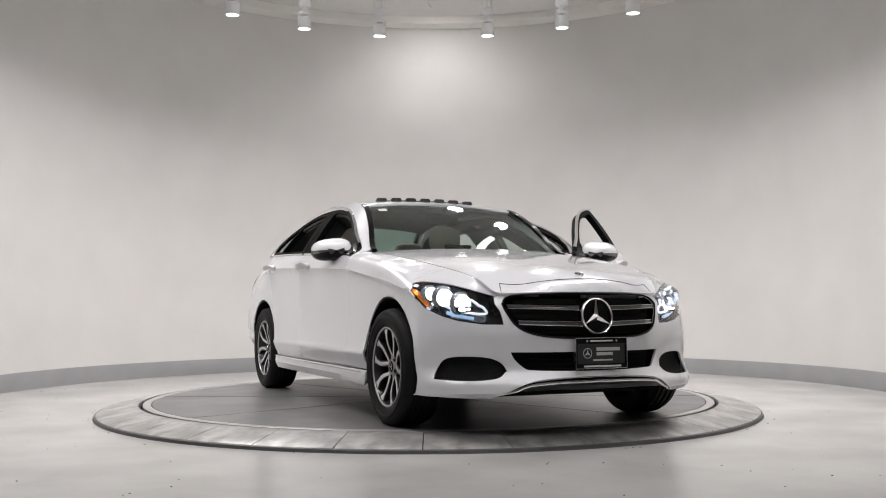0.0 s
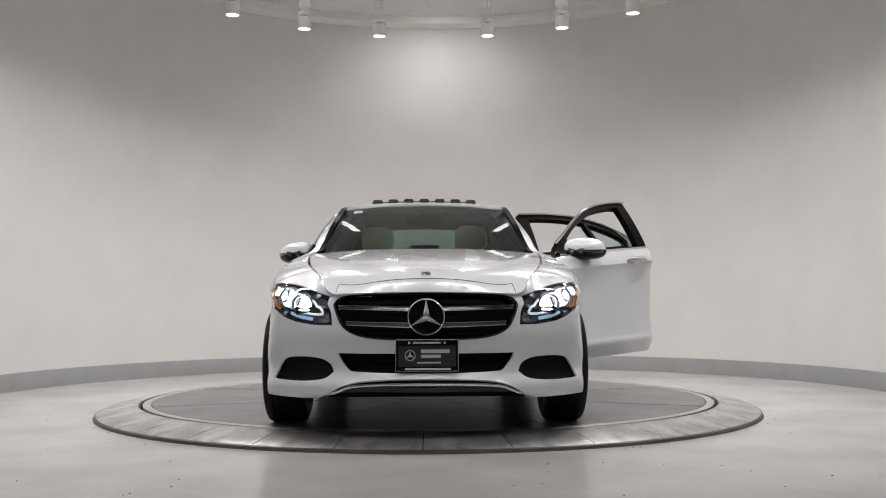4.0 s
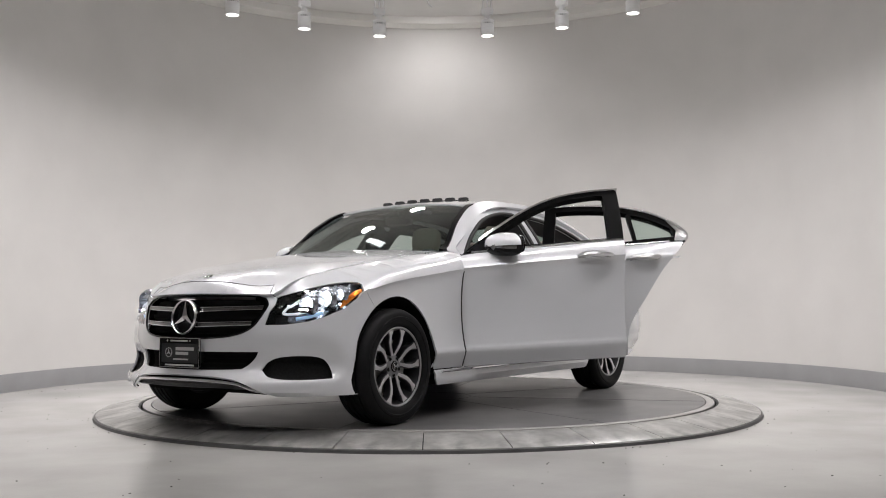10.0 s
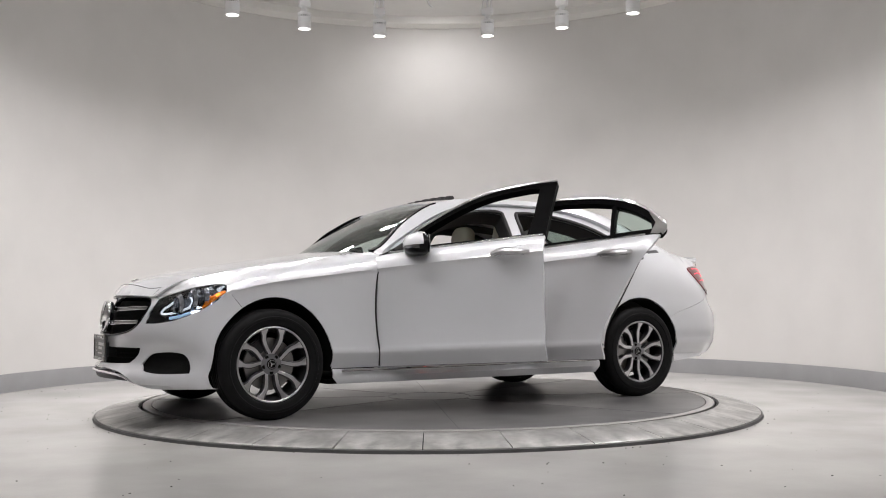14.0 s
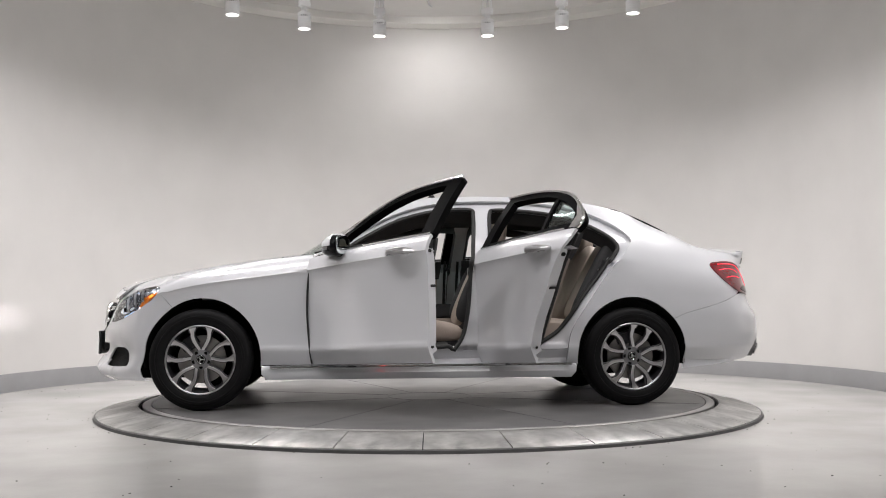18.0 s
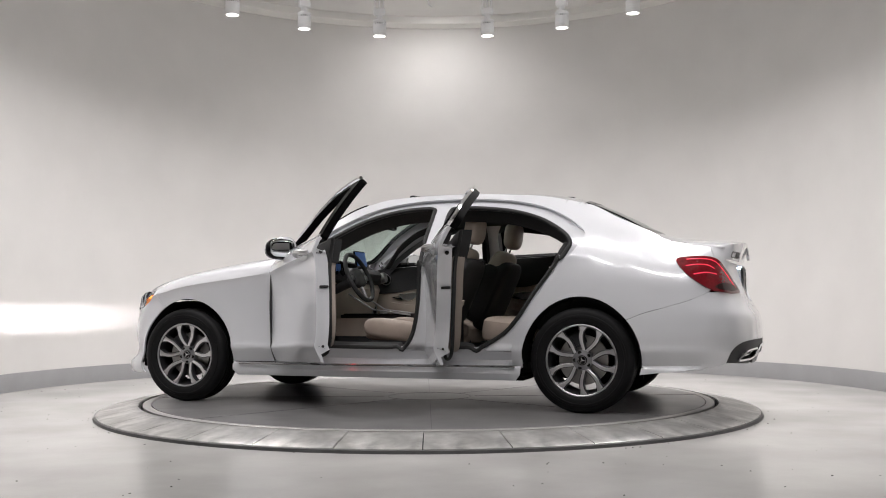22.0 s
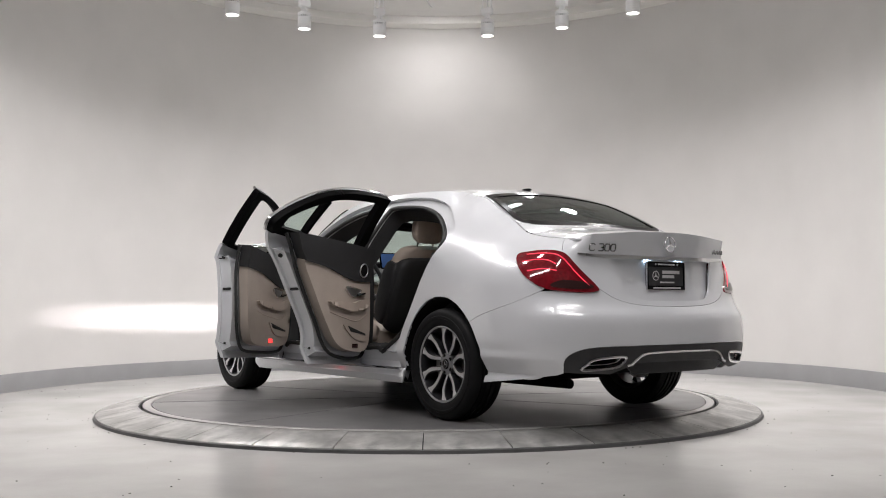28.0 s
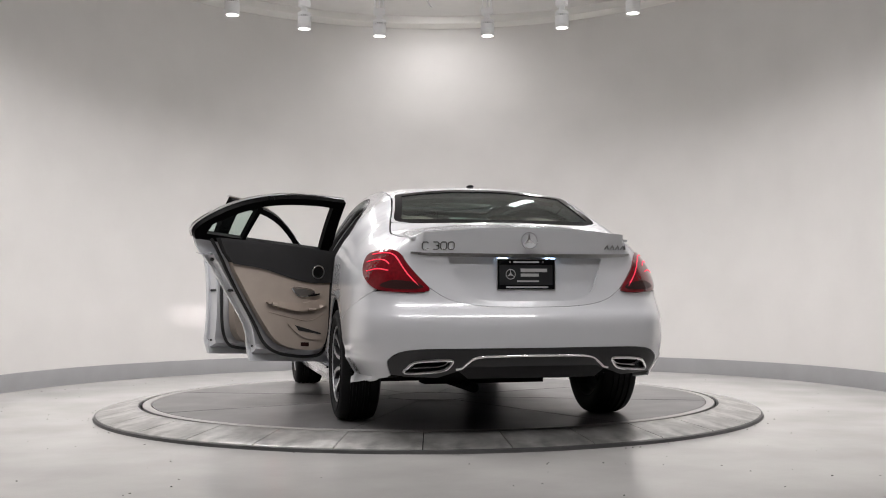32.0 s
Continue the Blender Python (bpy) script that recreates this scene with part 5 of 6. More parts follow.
def mirror(parent, f, sign):
    """The door mirror: a foot at the window's corner and a rounded housing."""
    bm = B()
    cx, cy, cz = 0.385, 0.890, 1.030
    n, m = 24, 14
    rings = []
    for j in range(m + 1):
        b = math.pi * j / m
        ring = []
        for i in range(n):
            a = 2 * math.pi * i / n
            sy = math.copysign(abs(math.cos(a)) ** 0.75, math.cos(a))
            sz = math.copysign(abs(math.sin(a)) ** 0.75, math.sin(a))
            k = math.sin(b) ** 0.6
            depth = -math.cos(b)
            x = cx + (0.125 if depth > 0 else 0.045) * depth
            hgt = 0.084 - 0.014 * sy
            ring.append(bm.verts.new((x - 0.05 * sy * k + 0.0, sign * (cy + 0.12 * sy * k), cz + (hgt if sz > 0 else 0.068) * sz * k)))
        rings.append(ring)
    for p, q in zip(rings, rings[1:]):
        for i in range(n):
            fc = bm.faces.new((p[i], p[(i + 1) % n], q[(i + 1) % n], q[i]))
            zc = sum(v.co.z for v in fc.verts) / 4
            xc = sum(v.co.x for v in fc.verts) / 4
            fc.material_index = 1 if zc < cz - 0.012 or xc < cx - 0.038 else (2 if zc < cz + 0.004 else 0)
    housing = part("door_mirror", bm, [PAINT, GLOSSBLACK, DARKCHROME], parent, "white and black door mirror")
    bm = cushion(B(), (cx - 0.046, sign * (cy + 0.004), cz + 0.006), (0.012, 0.198, 0.118), 3.4, Matrix.Rotation(sign * radians(21), 4, "Z"))
    part("mirror_glass", bm, MIRROR, parent)
    bm = B()
    tube(bm, [(0.50, sign * 0.80, 0.985), (0.46, sign * 0.84, 0.99), (0.40, sign * 0.88, 1.0)], [0.034, 0.03, 0.03], 10)
    part("mirror_foot", bm, GLOSSBLACK, parent)


def make_door(kind, sign, swingm):
    f = left if sign > 0 else right
    front = kind == "front"
    skin = SKIN_F if front else SKIN_R
    where = ("open" if sign > 0 else "closed")
    door = panel("door", PAINT, car, f, xz(skin), step=0.04, thick=0.02, crease=True, label=f"white {kind} door, {where}")
    door.matrix_basis = swingm
    frame_o = FRAME_OUT_F if front else FRAME_OUT_R
    holes = [GLASS_F] if front else [GLASS_R, QUARTER_R]
    part("window_frame", panel_bm(f, xz(frame_o), holes=[xz(h) for h in holes], off=-0.004, thick=0.045, step=0.03), TRIMBLACK, door)
    for h in holes[1:]:
        part("window_pane", panel_bm(f, xz(inset(h, -0.008)), off=-0.014, thick=0.004, step=0.05, gap=0), SIDEGLASS, door).visible_shadow = False
    top = [p for p in (FRAME_F if front else FRAME_R) if (p[0] < 0.62 and p[1] > 1.04)]
    part("window_trim", line_on(f, xz([(x, z - 0.004) for x, z in top]), 0.0115, 0.002), CHROME, door, "chrome strip over the window")
    if not front:
        corner = [(-1.405, 1.045), (-1.43, 1.08), (-1.41, 1.13), (-1.34, 1.19), (-1.28, 1.225), (-1.31, 1.185), (-1.365, 1.12), (-1.345, 1.05)]
        part("trim_corner", panel_bm(f, xz(corner), off=0.004, thick=0.008, step=0.03, gap=0), CHROME, door, "wide chrome end of the window trim")
    b = belt(0.62, -0.37, 10, 0.006) if front else belt(-0.41, -1.31, 10, 0.006)
    part("belt_trim", line_on(f, xz(b), 0.0065, 0.001), CHROME, door, "chrome strip under the window")
    # body of the door behind its skin, seal and inner trim
    core = [(x, max(0.322, min(z, 0.945))) for x, z in inset(densify(skin, 0.05), 0.022)]
    core = [p for i, p in enumerate(core) if p != core[i - 1]]
    part("door_shell", panel_bm(f, xz(core), off=-0.019, thick=0.068, step=0.05), PAINT, door)
    # the inner face is a plain upright sheet, leaning in a little toward the window
    g = lambda u, v: Vector((f(u, v).x, sign * (0.752 - 0.03 * ease(0.8, 1.05, v)), lift(v, 0.0)))
    if front:
        lo = curve([(-0.235, 0.70), (-0.225, 0.52), (-0.19, 0.42), (-0.11, 0.375), (0.15, 0.36), (0.42, 0.365), (0.54, 0.40), (0.60, 0.52), (0.635, 0.75)], 5) + [(0.64, 0.89), (-0.25, 0.89)]
        seal = curve([(-0.315, 1.0), (-0.305, 0.70), (-0.29, 0.48), (-0.24, 0.365), (-0.13, 0.327), (0.15, 0.318), (0.45, 0.322), (0.58, 0.365), (0.645, 0.5), (0.675, 0.75), (0.665, 0.93)], 5)
        dark = curve([(0.645, 0.745), (0.5, 0.752), (0.33, 0.772), (0.15, 0.81), (-0.02, 0.845), (-0.26, 0.862)], 5) + [(-0.275, 0.95), (-0.28, 1.005), (0.0, 0.985), (0.35, 0.965), (0.6, 0.945), (0.645, 0.88)]
        hx, ax0, ax1, px0, px1, sx = 0.33, -0.08, 0.52, 0.16, 0.52, 0.53
    else:
        lo = curve([(-1.16, 0.83), (-1.04, 0.66), (-0.93, 0.51), (-0.85, 0.42), (-0.75, 0.375), (-0.58, 0.36), (-0.49, 0.39), (-0.455, 0.50), (-0.45, 0.75)], 5) + [(-0.45, 0.89), (-1.19, 0.89)]
        seal = curve([(-1.32, 1.02), (-1.25, 0.92), (-1.105, 0.70), (-0.985, 0.53), (-0.905, 0.40), (-0.79, 0.335), (-0.58, 0.318), (-0.46, 0.35), (-0.415, 0.48), (-0.41, 0.75), (-0.42, 1.0)], 5)
        dark = curve([(-0.445, 0.80), (-0.55, 0.79), (-0.68, 0.795), (-0.82, 0.825), (-0.97, 0.858), (-1.18, 0.876)], 5) + [(-1.24, 0.94), (-1.29, 1.03), (-1.0, 1.03), (-0.7, 1.02), (-0.45, 1.01), (-0.445, 0.9)]
        hx, ax0, ax1, px0, px1, sx = -0.66, -0.93, -0.49, -0.76, -0.49, -0.555
    part("door_seal", line_on(g, xz(seal), 0.011, 0.03, 8), SEAL, door)
    part("door_card", panel_bm(g, xz(lo), off=0.034, thick=0.06, step=0.05), DOORCARD, door, "beige leather door trim")
    part("upper_trim", panel_bm(g, xz(dark), off=0.032, thick=0.07, step=0.05), SOFTBLACK, door, "black upper door trim")
    rest = curve([(ax0, 0.66), (ax0 + 0.1, 0.664), (ax0 + 0.25, 0.662), (ax1 - 0.12, 0.675), (ax1 - 0.02, 0.688), (ax1, 0.665), (ax1 - 0.06, 0.628), (ax1 - 0.2, 0.61), (ax0 + 0.14, 0.622), (ax0 + 0.03, 0.638)], 5, True)
    part("armrest", panel_bm(g, xz(rest), off=0.0, thick=0.052, step=0.03), LEATHER, door, "beige padded armrest")
    part("armrest_seam", line_on(g, xz(curve([(ax0 + 0.02, 0.60), (ax0 + 0.15, 0.575), (ax1 - 0.12, 0.555), (ax1, 0.60)], 5)), 0.004, -0.026), LEATHER, door)
    pocket = curve([(px0, 0.53), (px0 + 0.10, 0.475), (px1 - 0.05, 0.455), (px1, 0.462), (px1 - 0.02, 0.43), (px0 + 0.12, 0.438), (px0 + 0.02, 0.50)], 4, True)
    part("door_pocket", panel_bm(g, xz(pocket), off=0.0, thick=0.034, step=0.03), DOORCARD, door)
    part("pocket_slot", panel_bm(g, xz([(px0 + 0.05, 0.523), (px1 - 0.02, 0.478), (px1 - 0.02, 0.466), (px0 + 0.08, 0.487)]), off=-0.018, thick=0.011, step=0.05), SOFTBLACK, door)
    pull = curve([(hx - 0.075, 0.752), (hx + 0.085, 0.742), (hx + 0.06, 0.712), (hx, 0.698), (hx - 0.05, 0.715)], 4, True)
    part("pull_cup", panel_bm(g, xz(pull), off=-0.02, thick=0.012, step=0.04), SATIN, door)
    part("pull_rim", line_on(g, xz(pull), 0.005, -0.032, closed=True), CHROME, door)
    part("door_switch", panel_bm(g, xz([(ax1 - 0.13, 0.702), (ax1 - 0.05, 0.716), (ax1 - 0.05, 0.728), (ax1 - 0.13, 0.714)]), off=-0.02, thick=0.03, step=0.05), GLOSSBLACK, door)
    sp = [(sx + 0.044 * math.cos(a), 0.865 + 0.044 * math.sin(a)) for a in np.linspace(0, 2 * math.pi, 25)[:-1]]
    part("speaker", panel_bm(g, xz(sp), off=-0.036, thick=0.006, step=0.03, gap=0), SHADOW, door)
    part("speaker_ring", line_on(g, xz(sp), 0.0045, -0.042, closed=True), SATIN, door)
    x0 = min(p[0] for p in lo if p[1] < 0.45)
    lamp = [(x0 + (0.36 if front else 0.22) + dx, 0.385 + dz) for dx, dz in ((0, 0), (0.06, 0), (0.06, 0.026), (0, 0.026))]
    part("courtesy_lamp", panel_bm(g, xz(lamp), off=-0.024, thick=0.006, step=0.04, gap=0), REDLIT if (front and sign > 0) else SMOKE, door, "small red door lamp")
    for z, r in ((0.90, 0.012), (0.72, 0.02), (0.36, 0.008)):
        xe = float(np.interp(z, [p[1] for p in (DOOR_MID if front else DOOR_REAR)], [p[0] for p in (DOOR_MID if front else DOOR_REAR)])) + 0.02
        p = f(along(xe), z) + outward(f, along(xe), z) * -0.055
        bm = B()
        if r == 0.02:
            box(bm, (p.x - 0.006, p.y - 0.028, p.z - 0.008), (p.x + 0.02, p.y + 0.028, p.z + 0.008), 0.003)
        else:
            cylinder(bm, (p.x - 0.006, p.y, p.z), (p.x + 0.01, p.y, p.z), r, n=12)
        part("door_latch" if r == 0.02 else "rubber_plug", bm, SEAL, door)
    if front:
        handle(door, f, -0.055, -0.285, 0.915)
        mirror(door, f, sign)
        tri = [(0.655, 0.975), (0.50, 0.985), (0.50, 1.06)]
        part("mirror_base", panel_bm(f, xz(tri), off=-0.002, thick=0.01, step=0.04, gap=0), GLOSSBLACK, door)
    else:
        handle(door, f, -1.005, -1.235, 0.94)
    return door


make_door("front", 1, OPEN_F)
make_door("rear", 1, OPEN_R)
make_door("front", -1, Matrix())
make_door("rear", -1, Matrix())

# ---- door apertures ----
AP_F = curve([(0.60, 0.42), (0.50, 0.385), (0.0, 0.375), (-0.18, 0.385), (-0.27, 0.45), (-0.315, 0.62), (-0.335, 0.85), (-0.36, 1.10), (-0.375, 1.27), (-0.36, 1.318), (-0.2, 1.318), (-0.02, 1.288), (0.15, 1.235), (0.32, 1.15), (0.48, 1.055), (0.60, 0.96), (0.655, 0.84), (0.65, 0.6)], 4, True)
AP_R = curve([(-0.50, 0.378), (-0.44, 0.42), (-0.435, 0.62), (-0.45, 0.9), (-0.475, 1.15), (-0.49, 1.29), (-0.535, 1.318), (-0.72, 1.312), (-0.93, 1.285), (-1.12, 1.228), (-1.26, 1.15), (-1.335, 1.08), (-1.335, 1.02), (-1.24, 0.885), (-1.10, 0.72), (-1.0, 0.585), (-0.90, 0.485), (-0.75, 0.405), (-0.62, 0.38)], 4, True)
hull = inset(densify(DOOR_FRONT[::-1] + [(0.69, 0.275), (-0.96, 0.275)] + DOOR_REAR + FRAME_R[::-1][1:] + FRAME_F[::-1][1:-1], 0.05), -0.012)
for sign, f in SIDES:
    deep = lambda u, v, f=f: f(u, v) - outward(f, u, v) * (0.062 - 0.030 * ease(0.95, 1.08, v))
    panel("door_frame", PAINT, car, deep, xz(hull), holes=[xz(AP_F), xz(AP_R)], thick=0.03, step=0.04)
    bm = B()
    lp = densify(xz(inset(hull, 0.004)), 0.025)
    rows = [[bm.verts.new(f(u, v) + outward(f, u, v) * o) for o in (-0.010, -0.064)] for u, v in lp]
    for a, b in zip(rows, rows[1:] + rows[:1]):
        bm.faces.new((a[0], b[0], b[1], a[1]))
    part("door_jamb", bm, PAINT, car)
    for ap in (AP_F, AP_R):
        part("frame_seal", line_on(deep, xz(ap), 0.014, 0.002, 8, closed=True), SEAL, car)
        bm = B()
        lp = densify(xz(ap), 0.03)
        rows = [[bm.verts.new(f(u, v) + outward(f, u, v) * -o) for o in (0.05, 0.16)] for u, v in lp]
        for a, b in zip(rows, rows[1:] + rows[:1]):
            bm.faces.new((a[0], b[0], b[1], a[1]))
        part("pillar_trim", bm, SOFTBLACK, car)
for x, z in ((-0.335, 0.86), (-1.225, 0.86)):
    p = left(along(x), z) + outward(left, along(x), z) * -0.085
    bm = B()
    box(bm, (p.x - 0.02, p.y - 0.004, p.z - 0.025), (p.x + 0.02, p.y + 0.004, p.z + 0.025), 0.003)
    tube(bm, [(p.x, p.y, p.z), (p.x, p.y + 0.03, p.z), (p.x - 0.02, p.y + 0.03, p.z)], 0.005, 6)
    part("door_striker", bm, CHROME, car)
for x, z, hx in ((-0.41, 0.45, -0.43), (-0.41, 0.88, -0.43), (0.70, 0.5, 0.70), (0.70, 0.85, 0.70)):
    bm = B()
    box(bm, (x - 0.03, 0.77, z - 0.025), (x + 0.03, 0.815, z + 0.025), 0.006)
    part("door_hinge", bm, PAINT, car)

part("wing_seal", line_on(left, xz(curve([(0.712, 0.295), (0.726, 0.40), (0.744, 0.62), (0.738, 0.80), (0.72, 0.90), (0.69, 0.965)], 4)), 0.0075, -0.0035, 8), SEAL, car)

# ---- interior ----
bm = B()
box(bm, (-1.25, -0.74, 0.24), (1.05, 0.74, 0.30), 0.01)
part("cabin_floor", bm, CARPET, car)
bm = B()
box(bm, (0.85, -0.66, 0.25), (1.0, 0.66, 0.88), 0.02)
part("bulkhead", bm, CARPET, car)
bm = B()
box(bm, (-1.75, -0.70, 0.26), (-1.68, 0.70, 0.99), 0.02)
box(bm, (-1.82, -0.62, 0.985), (-1.36, 0.62, 1.03), 0.02)
part("parcel_shelf", bm, SOFTBLACK, car)
head = [(0.08, -0.53), (0.08, 0.53), (-1.36, 0.51), (-1.36, -0.51)]
panel("headliner", HEADLINER, car, top_skin, head, holes=[[(-0.08, -0.42), (-0.08, 0.42), (-0.52, 0.42), (-0.52, -0.42)]], off=-0.045, thick=0.015, step=0.08)
for sign, f in SIDES:
    rr = [(x, RAIL_Z(x) - 0.012) for x in np.linspace(0.60, -1.7, 40)] + [(x, max(SHOULDER(x) + 0.03, RAIL_Z(x) - 0.06)) for x in np.linspace(-1.7, 0.60, 40)]
    panel("roof_lining", HEADLINER, car, f, xz([(float(a), float(b)) for a, b in rr]), off=-0.10, thick=0.01, step=0.08)
    cp = [(-1.36, 1.05), (-1.36, 1.16), (-1.2, 1.25), (-1.35, 1.29), (-1.65, 1.15), (-1.75, 1.03)]
    panel("pillar_lining", HEADLINER, car, f, xz(cp), off=-0.11, thick=0.01, step=0.08)
    sd = [(-1.05, 0.32), (-1.65, 0.32), (-1.65, 1.0), (-1.33, 1.0)]
    panel("side_lining", SOFTBLACK, car, f, xz(sd), off=-0.2, thick=0.01, step=0.1)


def front_seat(x, y):
    lean = Matrix.Rotation(radians(-24), 4, "Y")
    seat = part("front_seat", cushion(B(), (x + 0.0, y, 0.47), (0.52, 0.50, 0.15), 5, Matrix.Rotation(radians(-7), 4, "Y")), LEATHER, car, "beige leather front seat")
    for s in (1, -1):
        part("seat_bolster", cushion(B(), (x + 0.01, y + s * 0.235, 0.50), (0.46, 0.10, 0.15), 3, Matrix.Rotation(radians(-7), 4, "Y")), LEATHER, seat)
    bm = B()
    box(bm, (x - 0.25, y - 0.24, 0.30), (x + 0.25, y + 0.24, 0.41), 0.03)
    part("seat_base", bm, SOFTBLACK, seat)
    part("backrest", cushion(B(), (x - 0.335, y, 0.80), (0.14, 0.48, 0.60), 4, lean), LEATHER, seat)
    for s in (1, -1):
        part("back_bolster", cushion(B(), (x - 0.315, y + s * 0.222, 0.76), (0.17, 0.085, 0.46), 3, lean), SOFTBLACK, seat)
    part("back_shell", cushion(B(), (x - 0.372, y, 0.74), (0.13, 0.50, 0.56), 5, lean), SOFTBLACK, seat)
    part("headrest", cushion(B(), (x - 0.505, y, 1.195), (0.12, 0.26, 0.21), 3, Matrix.Rotation(radians(-8), 4, "Y")), LEATHER, seat, "beige leather headrest")
    for s in (1, -1):
        bm = B()
        tube(bm, [(x - 0.435, y + s * 0.065, 1.03), (x - 0.495, y + s * 0.065, 1.18)], 0.007, 8)
        part("headrest_post", bm, CHROME, seat)
    bm = B()
    box(bm, (x - 0.2, y + (0.25 if y > 0 else -0.28), 0.32), (x + 0.2, y + (0.28 if y > 0 else -0.25), 0.43), 0.012)
    part("seat_side", bm, SOFTBLACK, seat)


front_seat(-0.08, 0.37)
front_seat(-0.16, -0.37)
for y in (0.36, -0.36):
    seat = part("rear_seat", cushion(B(), (-0.94, y, 0.485), (0.52, 0.62, 0.19), 5, Matrix.Rotation(radians(-6), 4, "Y")), LEATHER, car, "beige leather rear seat")
    lean = Matrix.Rotation(radians(-27), 4, "Y")
    part("rear_backrest", cushion(B(), (-1.30, y, 0.83), (0.16, 0.64, 0.64), 5, lean), LEATHER, seat)
    part("rear_bolster", cushion(B(), (-1.26, y + (0.30 if y > 0 else -0.30), 0.80), (0.24, 0.12, 0.66), 4, lean), SOFTBLACK, seat)
    part("rear_headrest", cushion(B(), (-1.40, y + (0.03 if y > 0 else -0.03), 1.13), (0.11, 0.26, 0.17), 3, Matrix.Rotation(radians(-12), 4, "Y")), LEATHER, seat)
    bm = B()
    box(bm, (-1.2, y - 0.3, 0.28), (-0.70, y + 0.3, 0.46), 0.03)
    part("rear_seat_base", bm, CARPET, seat)
part("seat_belt", tube(B(), [(-1.35, 0.56, 1.05), (-1.22, 0.6, 0.8), (-1.08, 0.62, 0.56)], 0.012, 6), SEAL, car)

# dashboard
bm = B()
prof = [(0.90, 0.88), (0.86, 0.945), (0.77, 0.965), (0.66, 0.97), (0.53, 0.955), (0.49, 0.92), (0.50, 0.86), (0.58, 0.82), (0.93, 0.80)]
rows = []
for y in np.linspace(-0.66, 0.66, 24):
    hump = 0.035 * math.exp(-((y - 0.37) / 0.17) ** 2)
    back = 0.05 * (abs(y) / 0.71) ** 2
    rows.append([bm.verts.new((x - (0.02 if 0.3 < y < 0.45 else 0.0) + back, y, z + (hump if z > 0.93 else 0))) for x, z in prof])
for p, q in zip(rows, rows[1:]):
    for j in range(len(prof)):
        bm.faces.new((p[j], q[j], q[(j + 1) % len(prof)], p[(j + 1) % len(prof)]))
bm.faces.new(rows[0])
bm.faces.new(rows[-1])
dash = part("dashboard", bm, SOFTBLACK, car, "black and beige dashboard")
bm = B()
prof = [(0.55, 0.86), (0.52, 0.80), (0.56, 0.66), (0.66, 0.52), (0.93, 0.50), (0.93, 0.86)]
rows = [[bm.verts.new((x + 0.05 * (abs(y) / 0.71) ** 2, y, z)) for x, z in prof] for y in np.linspace(-0.66, 0.66, 16)]
for p, q in zip(rows, rows[1:]):
    for j in range(len(prof)):
        bm.faces.new((p[j], q[j], q[(j + 1) % len(prof)], p[(j + 1) % len(prof)]))
bm.faces.new(rows[0])
bm.faces.new(rows[-1])
part("lower_dash", bm, DOORCARD, dash, "beige lower dashboard")
for y, z in ((0.64, 0.90), (0.10, 0.88), (0.0, 0.88), (-0.10, 0.88), (-0.64, 0.90)):
    bm = B()
    m = pose(0.475 + (0.045 if abs(y) > 0.5 else 0.0), y, z, 0, -80, 0)
    revolve(bm, [(0.0001, 0.0), (0.034, 0.0), (0.036, 0.012), (0.042, 0.014), (0.044, 0.0), (0.044, -0.03)], n=24)
    bmesh.ops.transform(bm, matrix=m, verts=bm.verts[:])
    part("air_vent", bm, SATIN, dash)
for y in (0.30, 0.44):
    bm = B()
    revolve(bm, [(0.0001, 0.0), (0.05, 0.0), (0.055, 0.012), (0.06, 0.0)], n=24)
    bmesh.ops.transform(bm, matrix=pose(0.475, y, 0.945, 0, -72, 0), verts=bm.verts[:])
    part("gauge", bm, GLOSSBLACK, dash)
bm = B()
box(bm, (0.462, 0.335, 0.92), (0.47, 0.405, 0.975), 0.003)
part("gauge_screen", bm, SCREEN, dash)
bm = B()
box(bm, (-0.012, -0.10, -0.065), (0.0, 0.10, 0.065), 0.004, pose(0.46, 0.0, 1.02, 0, 12, 0))
part("display", bm, GLOSSBLACK, dash)
bm = B()
box(bm, (-0.016, -0.09, -0.055), (-0.0125, 0.09, 0.055), 0.001, pose(0.46, 0.0, 1.02, 0, 12, 0))
part("display_screen", bm, SCREEN, dash, "lit blue navigation screen")
bm = B()
box(bm, (-0.35, -0.12, 0.28), (0.62, 0.12, 0.60), 0.04)
box(bm, (-0.40, -0.10, 0.56), (-0.08, 0.10, 0.68), 0.03)
con = part("centre_console", bm, SOFTBLACK, car, "black centre console")
bm = B()
box(bm, (0.0, -0.1, 0.598), (0.55, 0.1, 0.61), 0.004, Matrix.Translation((0.0, 0, 0.0)))
part("console_top", bm, GLOSSBLACK, con)
for s in (1, -1):
    bm = B()
    tube(bm, [(0.0, s * 0.115, 0.60), (0.3, s * 0.118, 0.64), (0.5, s * 0.12, 0.76)], 0.006, 6)
    part("console_strip", bm, SATIN, con)
    bm = B()
    box(bm, (-0.3, s * 0.121, 0.44), (0.60, s * 0.128, 0.575), 0.003)
    part("console_side", bm, DOORCARD, con)
bm = B()
cylinder(bm, (0.26, 0.0, 0.60), (0.26, 0.0, 0.635), 0.03, 0.026, n=20)
part("control_knob", bm, SATIN, con)
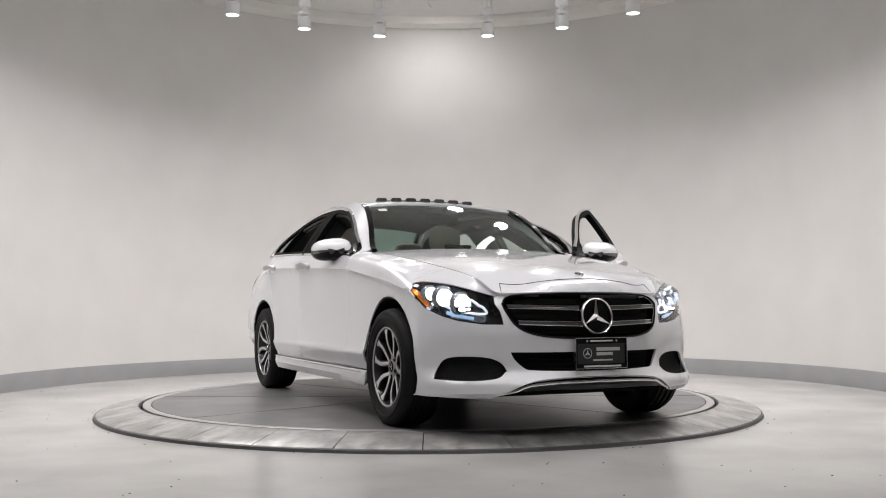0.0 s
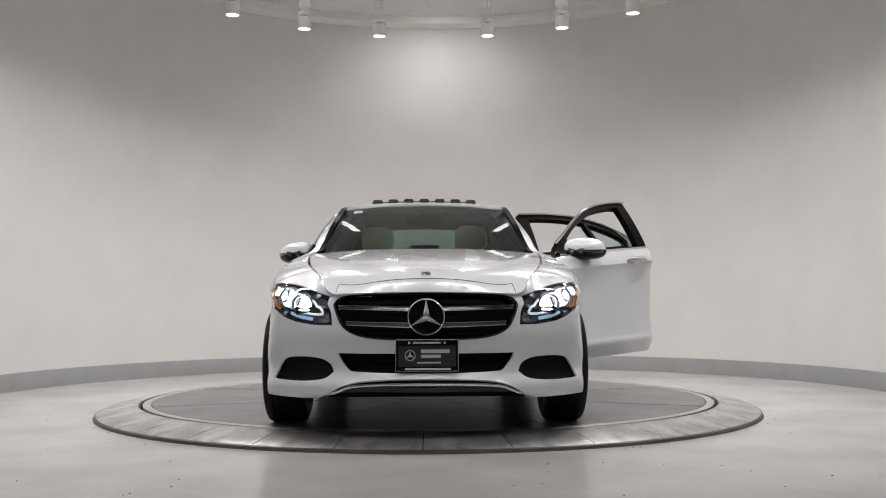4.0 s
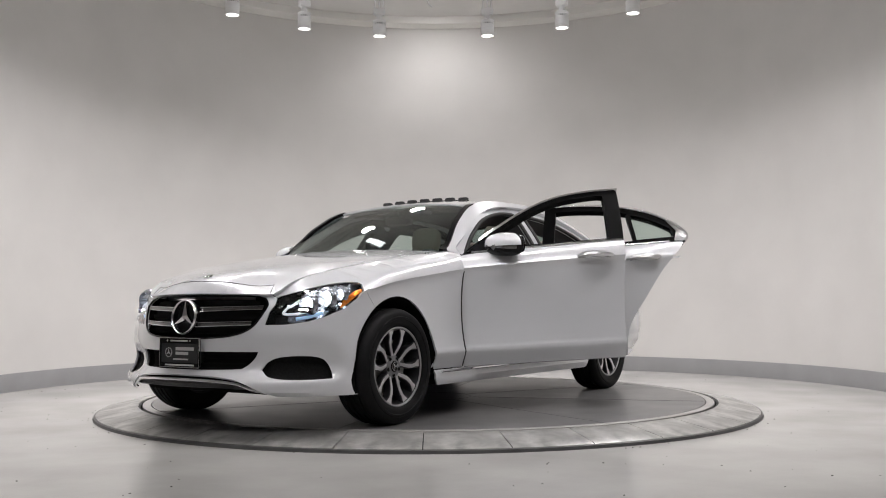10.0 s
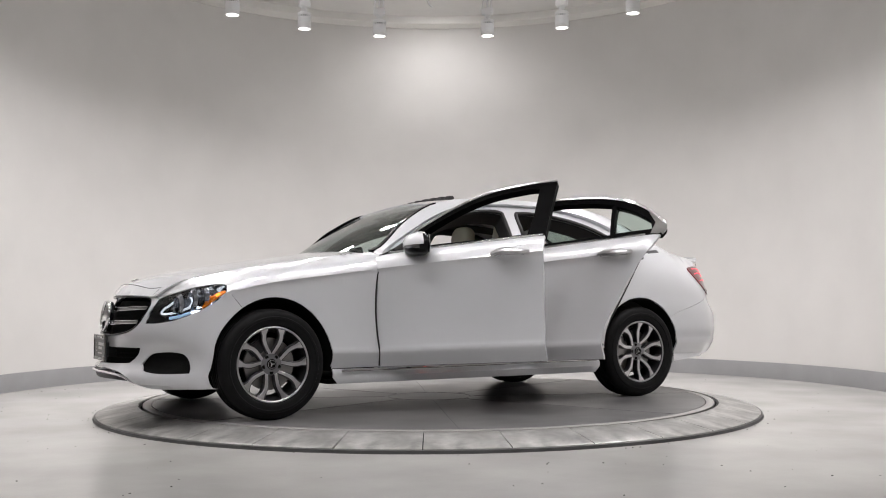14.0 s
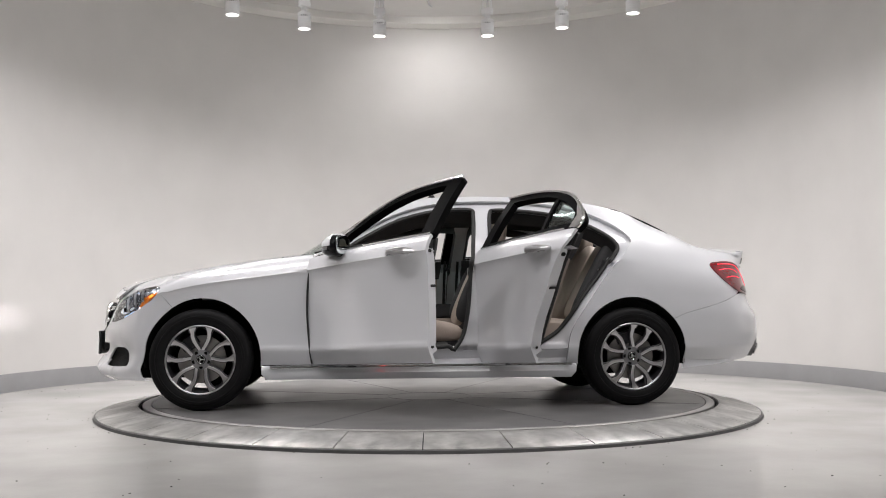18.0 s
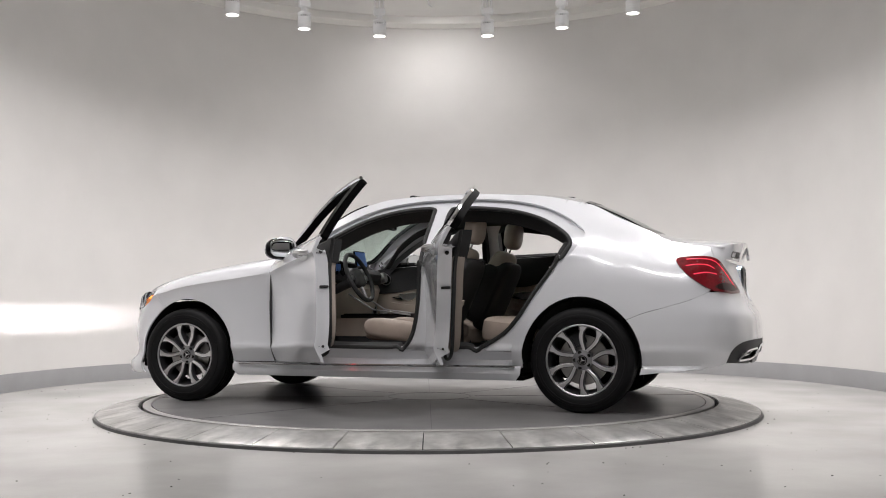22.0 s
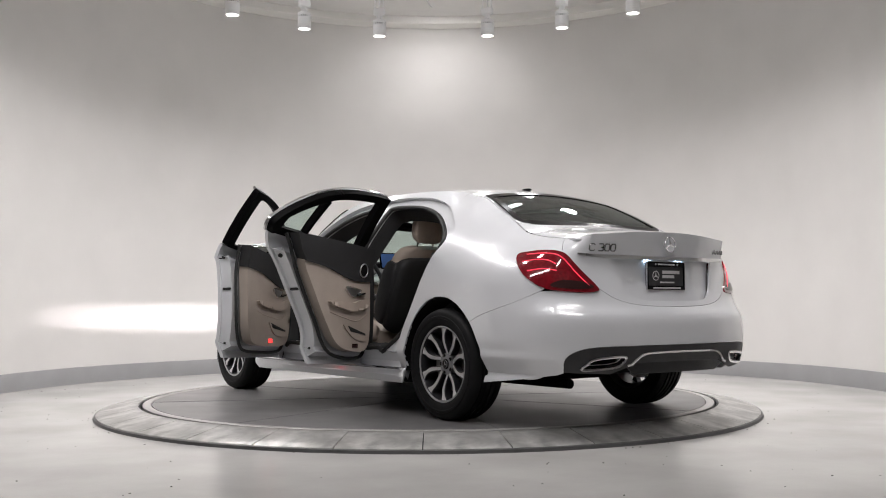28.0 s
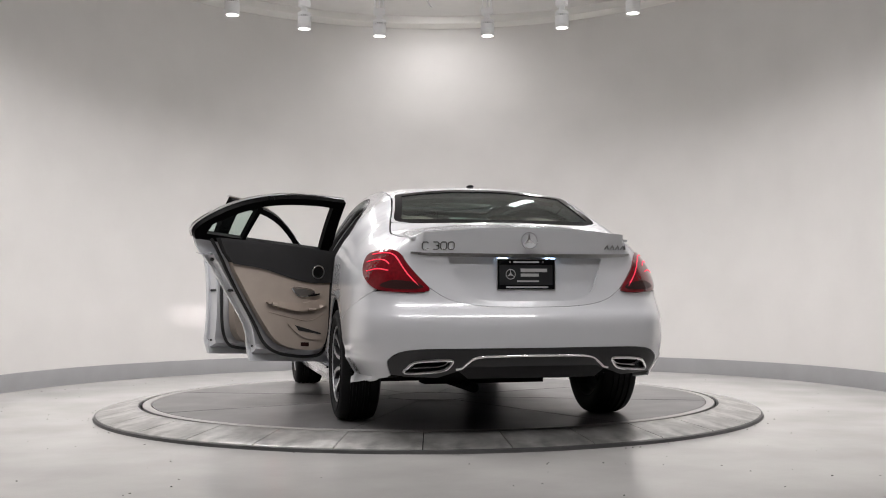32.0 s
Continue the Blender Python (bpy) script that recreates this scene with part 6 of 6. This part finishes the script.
# steering wheel
tilt = pose(0.30, 0.37, 0.875, 0, -66, 0)
bm = B()
n, m = 40, 10
vs = [[bm.verts.new(((0.182 + 0.016 * math.cos(2 * math.pi * j / m)) * math.cos(2 * math.pi * i / n), (0.182 + 0.016 * math.cos(2 * math.pi * j / m)) * math.sin(2 * math.pi * i / n), 0.016 * math.sin(2 * math.pi * j / m))) for j in range(m)] for i in range(n)]
for i in range(n):
    for j in range(m):
        bm.faces.new((vs[i][j], vs[(i + 1) % n][j], vs[(i + 1) % n][(j + 1) % m], vs[i][(j + 1) % m]))
wheel_s = part("steering_wheel", bm, SOFTBLACK, car, "black leather steering wheel")
wheel_s.matrix_basis = tilt
part("airbag", cushion(B(), (0, 0, -0.015), (0.15, 0.17, 0.07), 3), SOFTBLACK, wheel_s)
for a in (90, -90, 180):
    bm = B()
    r = Matrix.Rotation(radians(a), 4, "Z")
    box(bm, (0.06, -0.02, -0.018), (0.18, 0.02, -0.004), 0.004, r)
    part("wheel_spoke", bm, SATIN, wheel_s)
bm = B()
cylinder(bm, (0.34, 0.37, 0.85), (0.56, 0.37, 0.76), 0.035, n=16)
part("steering_column", bm, SOFTBLACK, car)
# mirror inside, visors, pedals
bm = B()
cushion(bm, (0.21, 0.0, 1.275), (0.045, 0.24, 0.07), 4)
im = part("interior_mirror", bm, GLOSSBLACK, car, "black rear-view mirror")
bm = B()
tube(bm, [(0.21, 0, 1.30), (0.24, 0, 1.345)], 0.012, 8)
part("mirror_stem", bm, SOFTBLACK, im)
bm = B()
box(bm, (0.0, -0.16, 1.33), (0.14, 0.16, 1.355), 0.01)
part("overhead_console", bm, HEADLINER, car)
bm = B()
box(bm, (0.80, 0.30, 0.36), (0.83, 0.36, 0.46), 0.008)
box(bm, (0.80, 0.40, 0.36), (0.83, 0.50, 0.44), 0.008)
part("pedal", bm, SATIN, car)
sticker = panel_bm(top_skin, [(0.26, -0.50), (0.26, -0.44), (0.22, -0.44), (0.22, -0.50)], off=-0.011, thick=0.001, step=0.05, gap=0)
part("windscreen_label", sticker, PRINT, car, "small white label inside the windscreen")
fin = B()
cushion(fin, top_skin(-1.18, 0) + Vector((0, 0, 0.006)), (0.085, 0.045, 0.02), 2.2)
part("roof_aerial", fin, GLOSSBLACK, car, "small black roof aerial")


def motions():
    """The turntable and the car on it turn clockwise together, about a full turn a minute."""
    turn = [(0.0, -66.7), (2.0, -78.13), (4.5, -92.35), (7.0, -106.64), (9.0, -118.59), (12.0, -137.41), (14.0, -150.35), (18.0, -175.42), (21.0, -193.71), (24.0, -211.45), (27.6, -231.9), (29.0, -240.03), (31.0, -251.72), (32.0, -257.56)]
    offset = pose(CAR_X, CAR_Y, 0)
    walk(car, [(t, pose(0, 0, 0, 0, 0, a) @ offset) for t, a in turn])
    walk(deck, [(t, pose(0, 0, -0.02, 0, 0, a)) for t, a in turn])


motions()
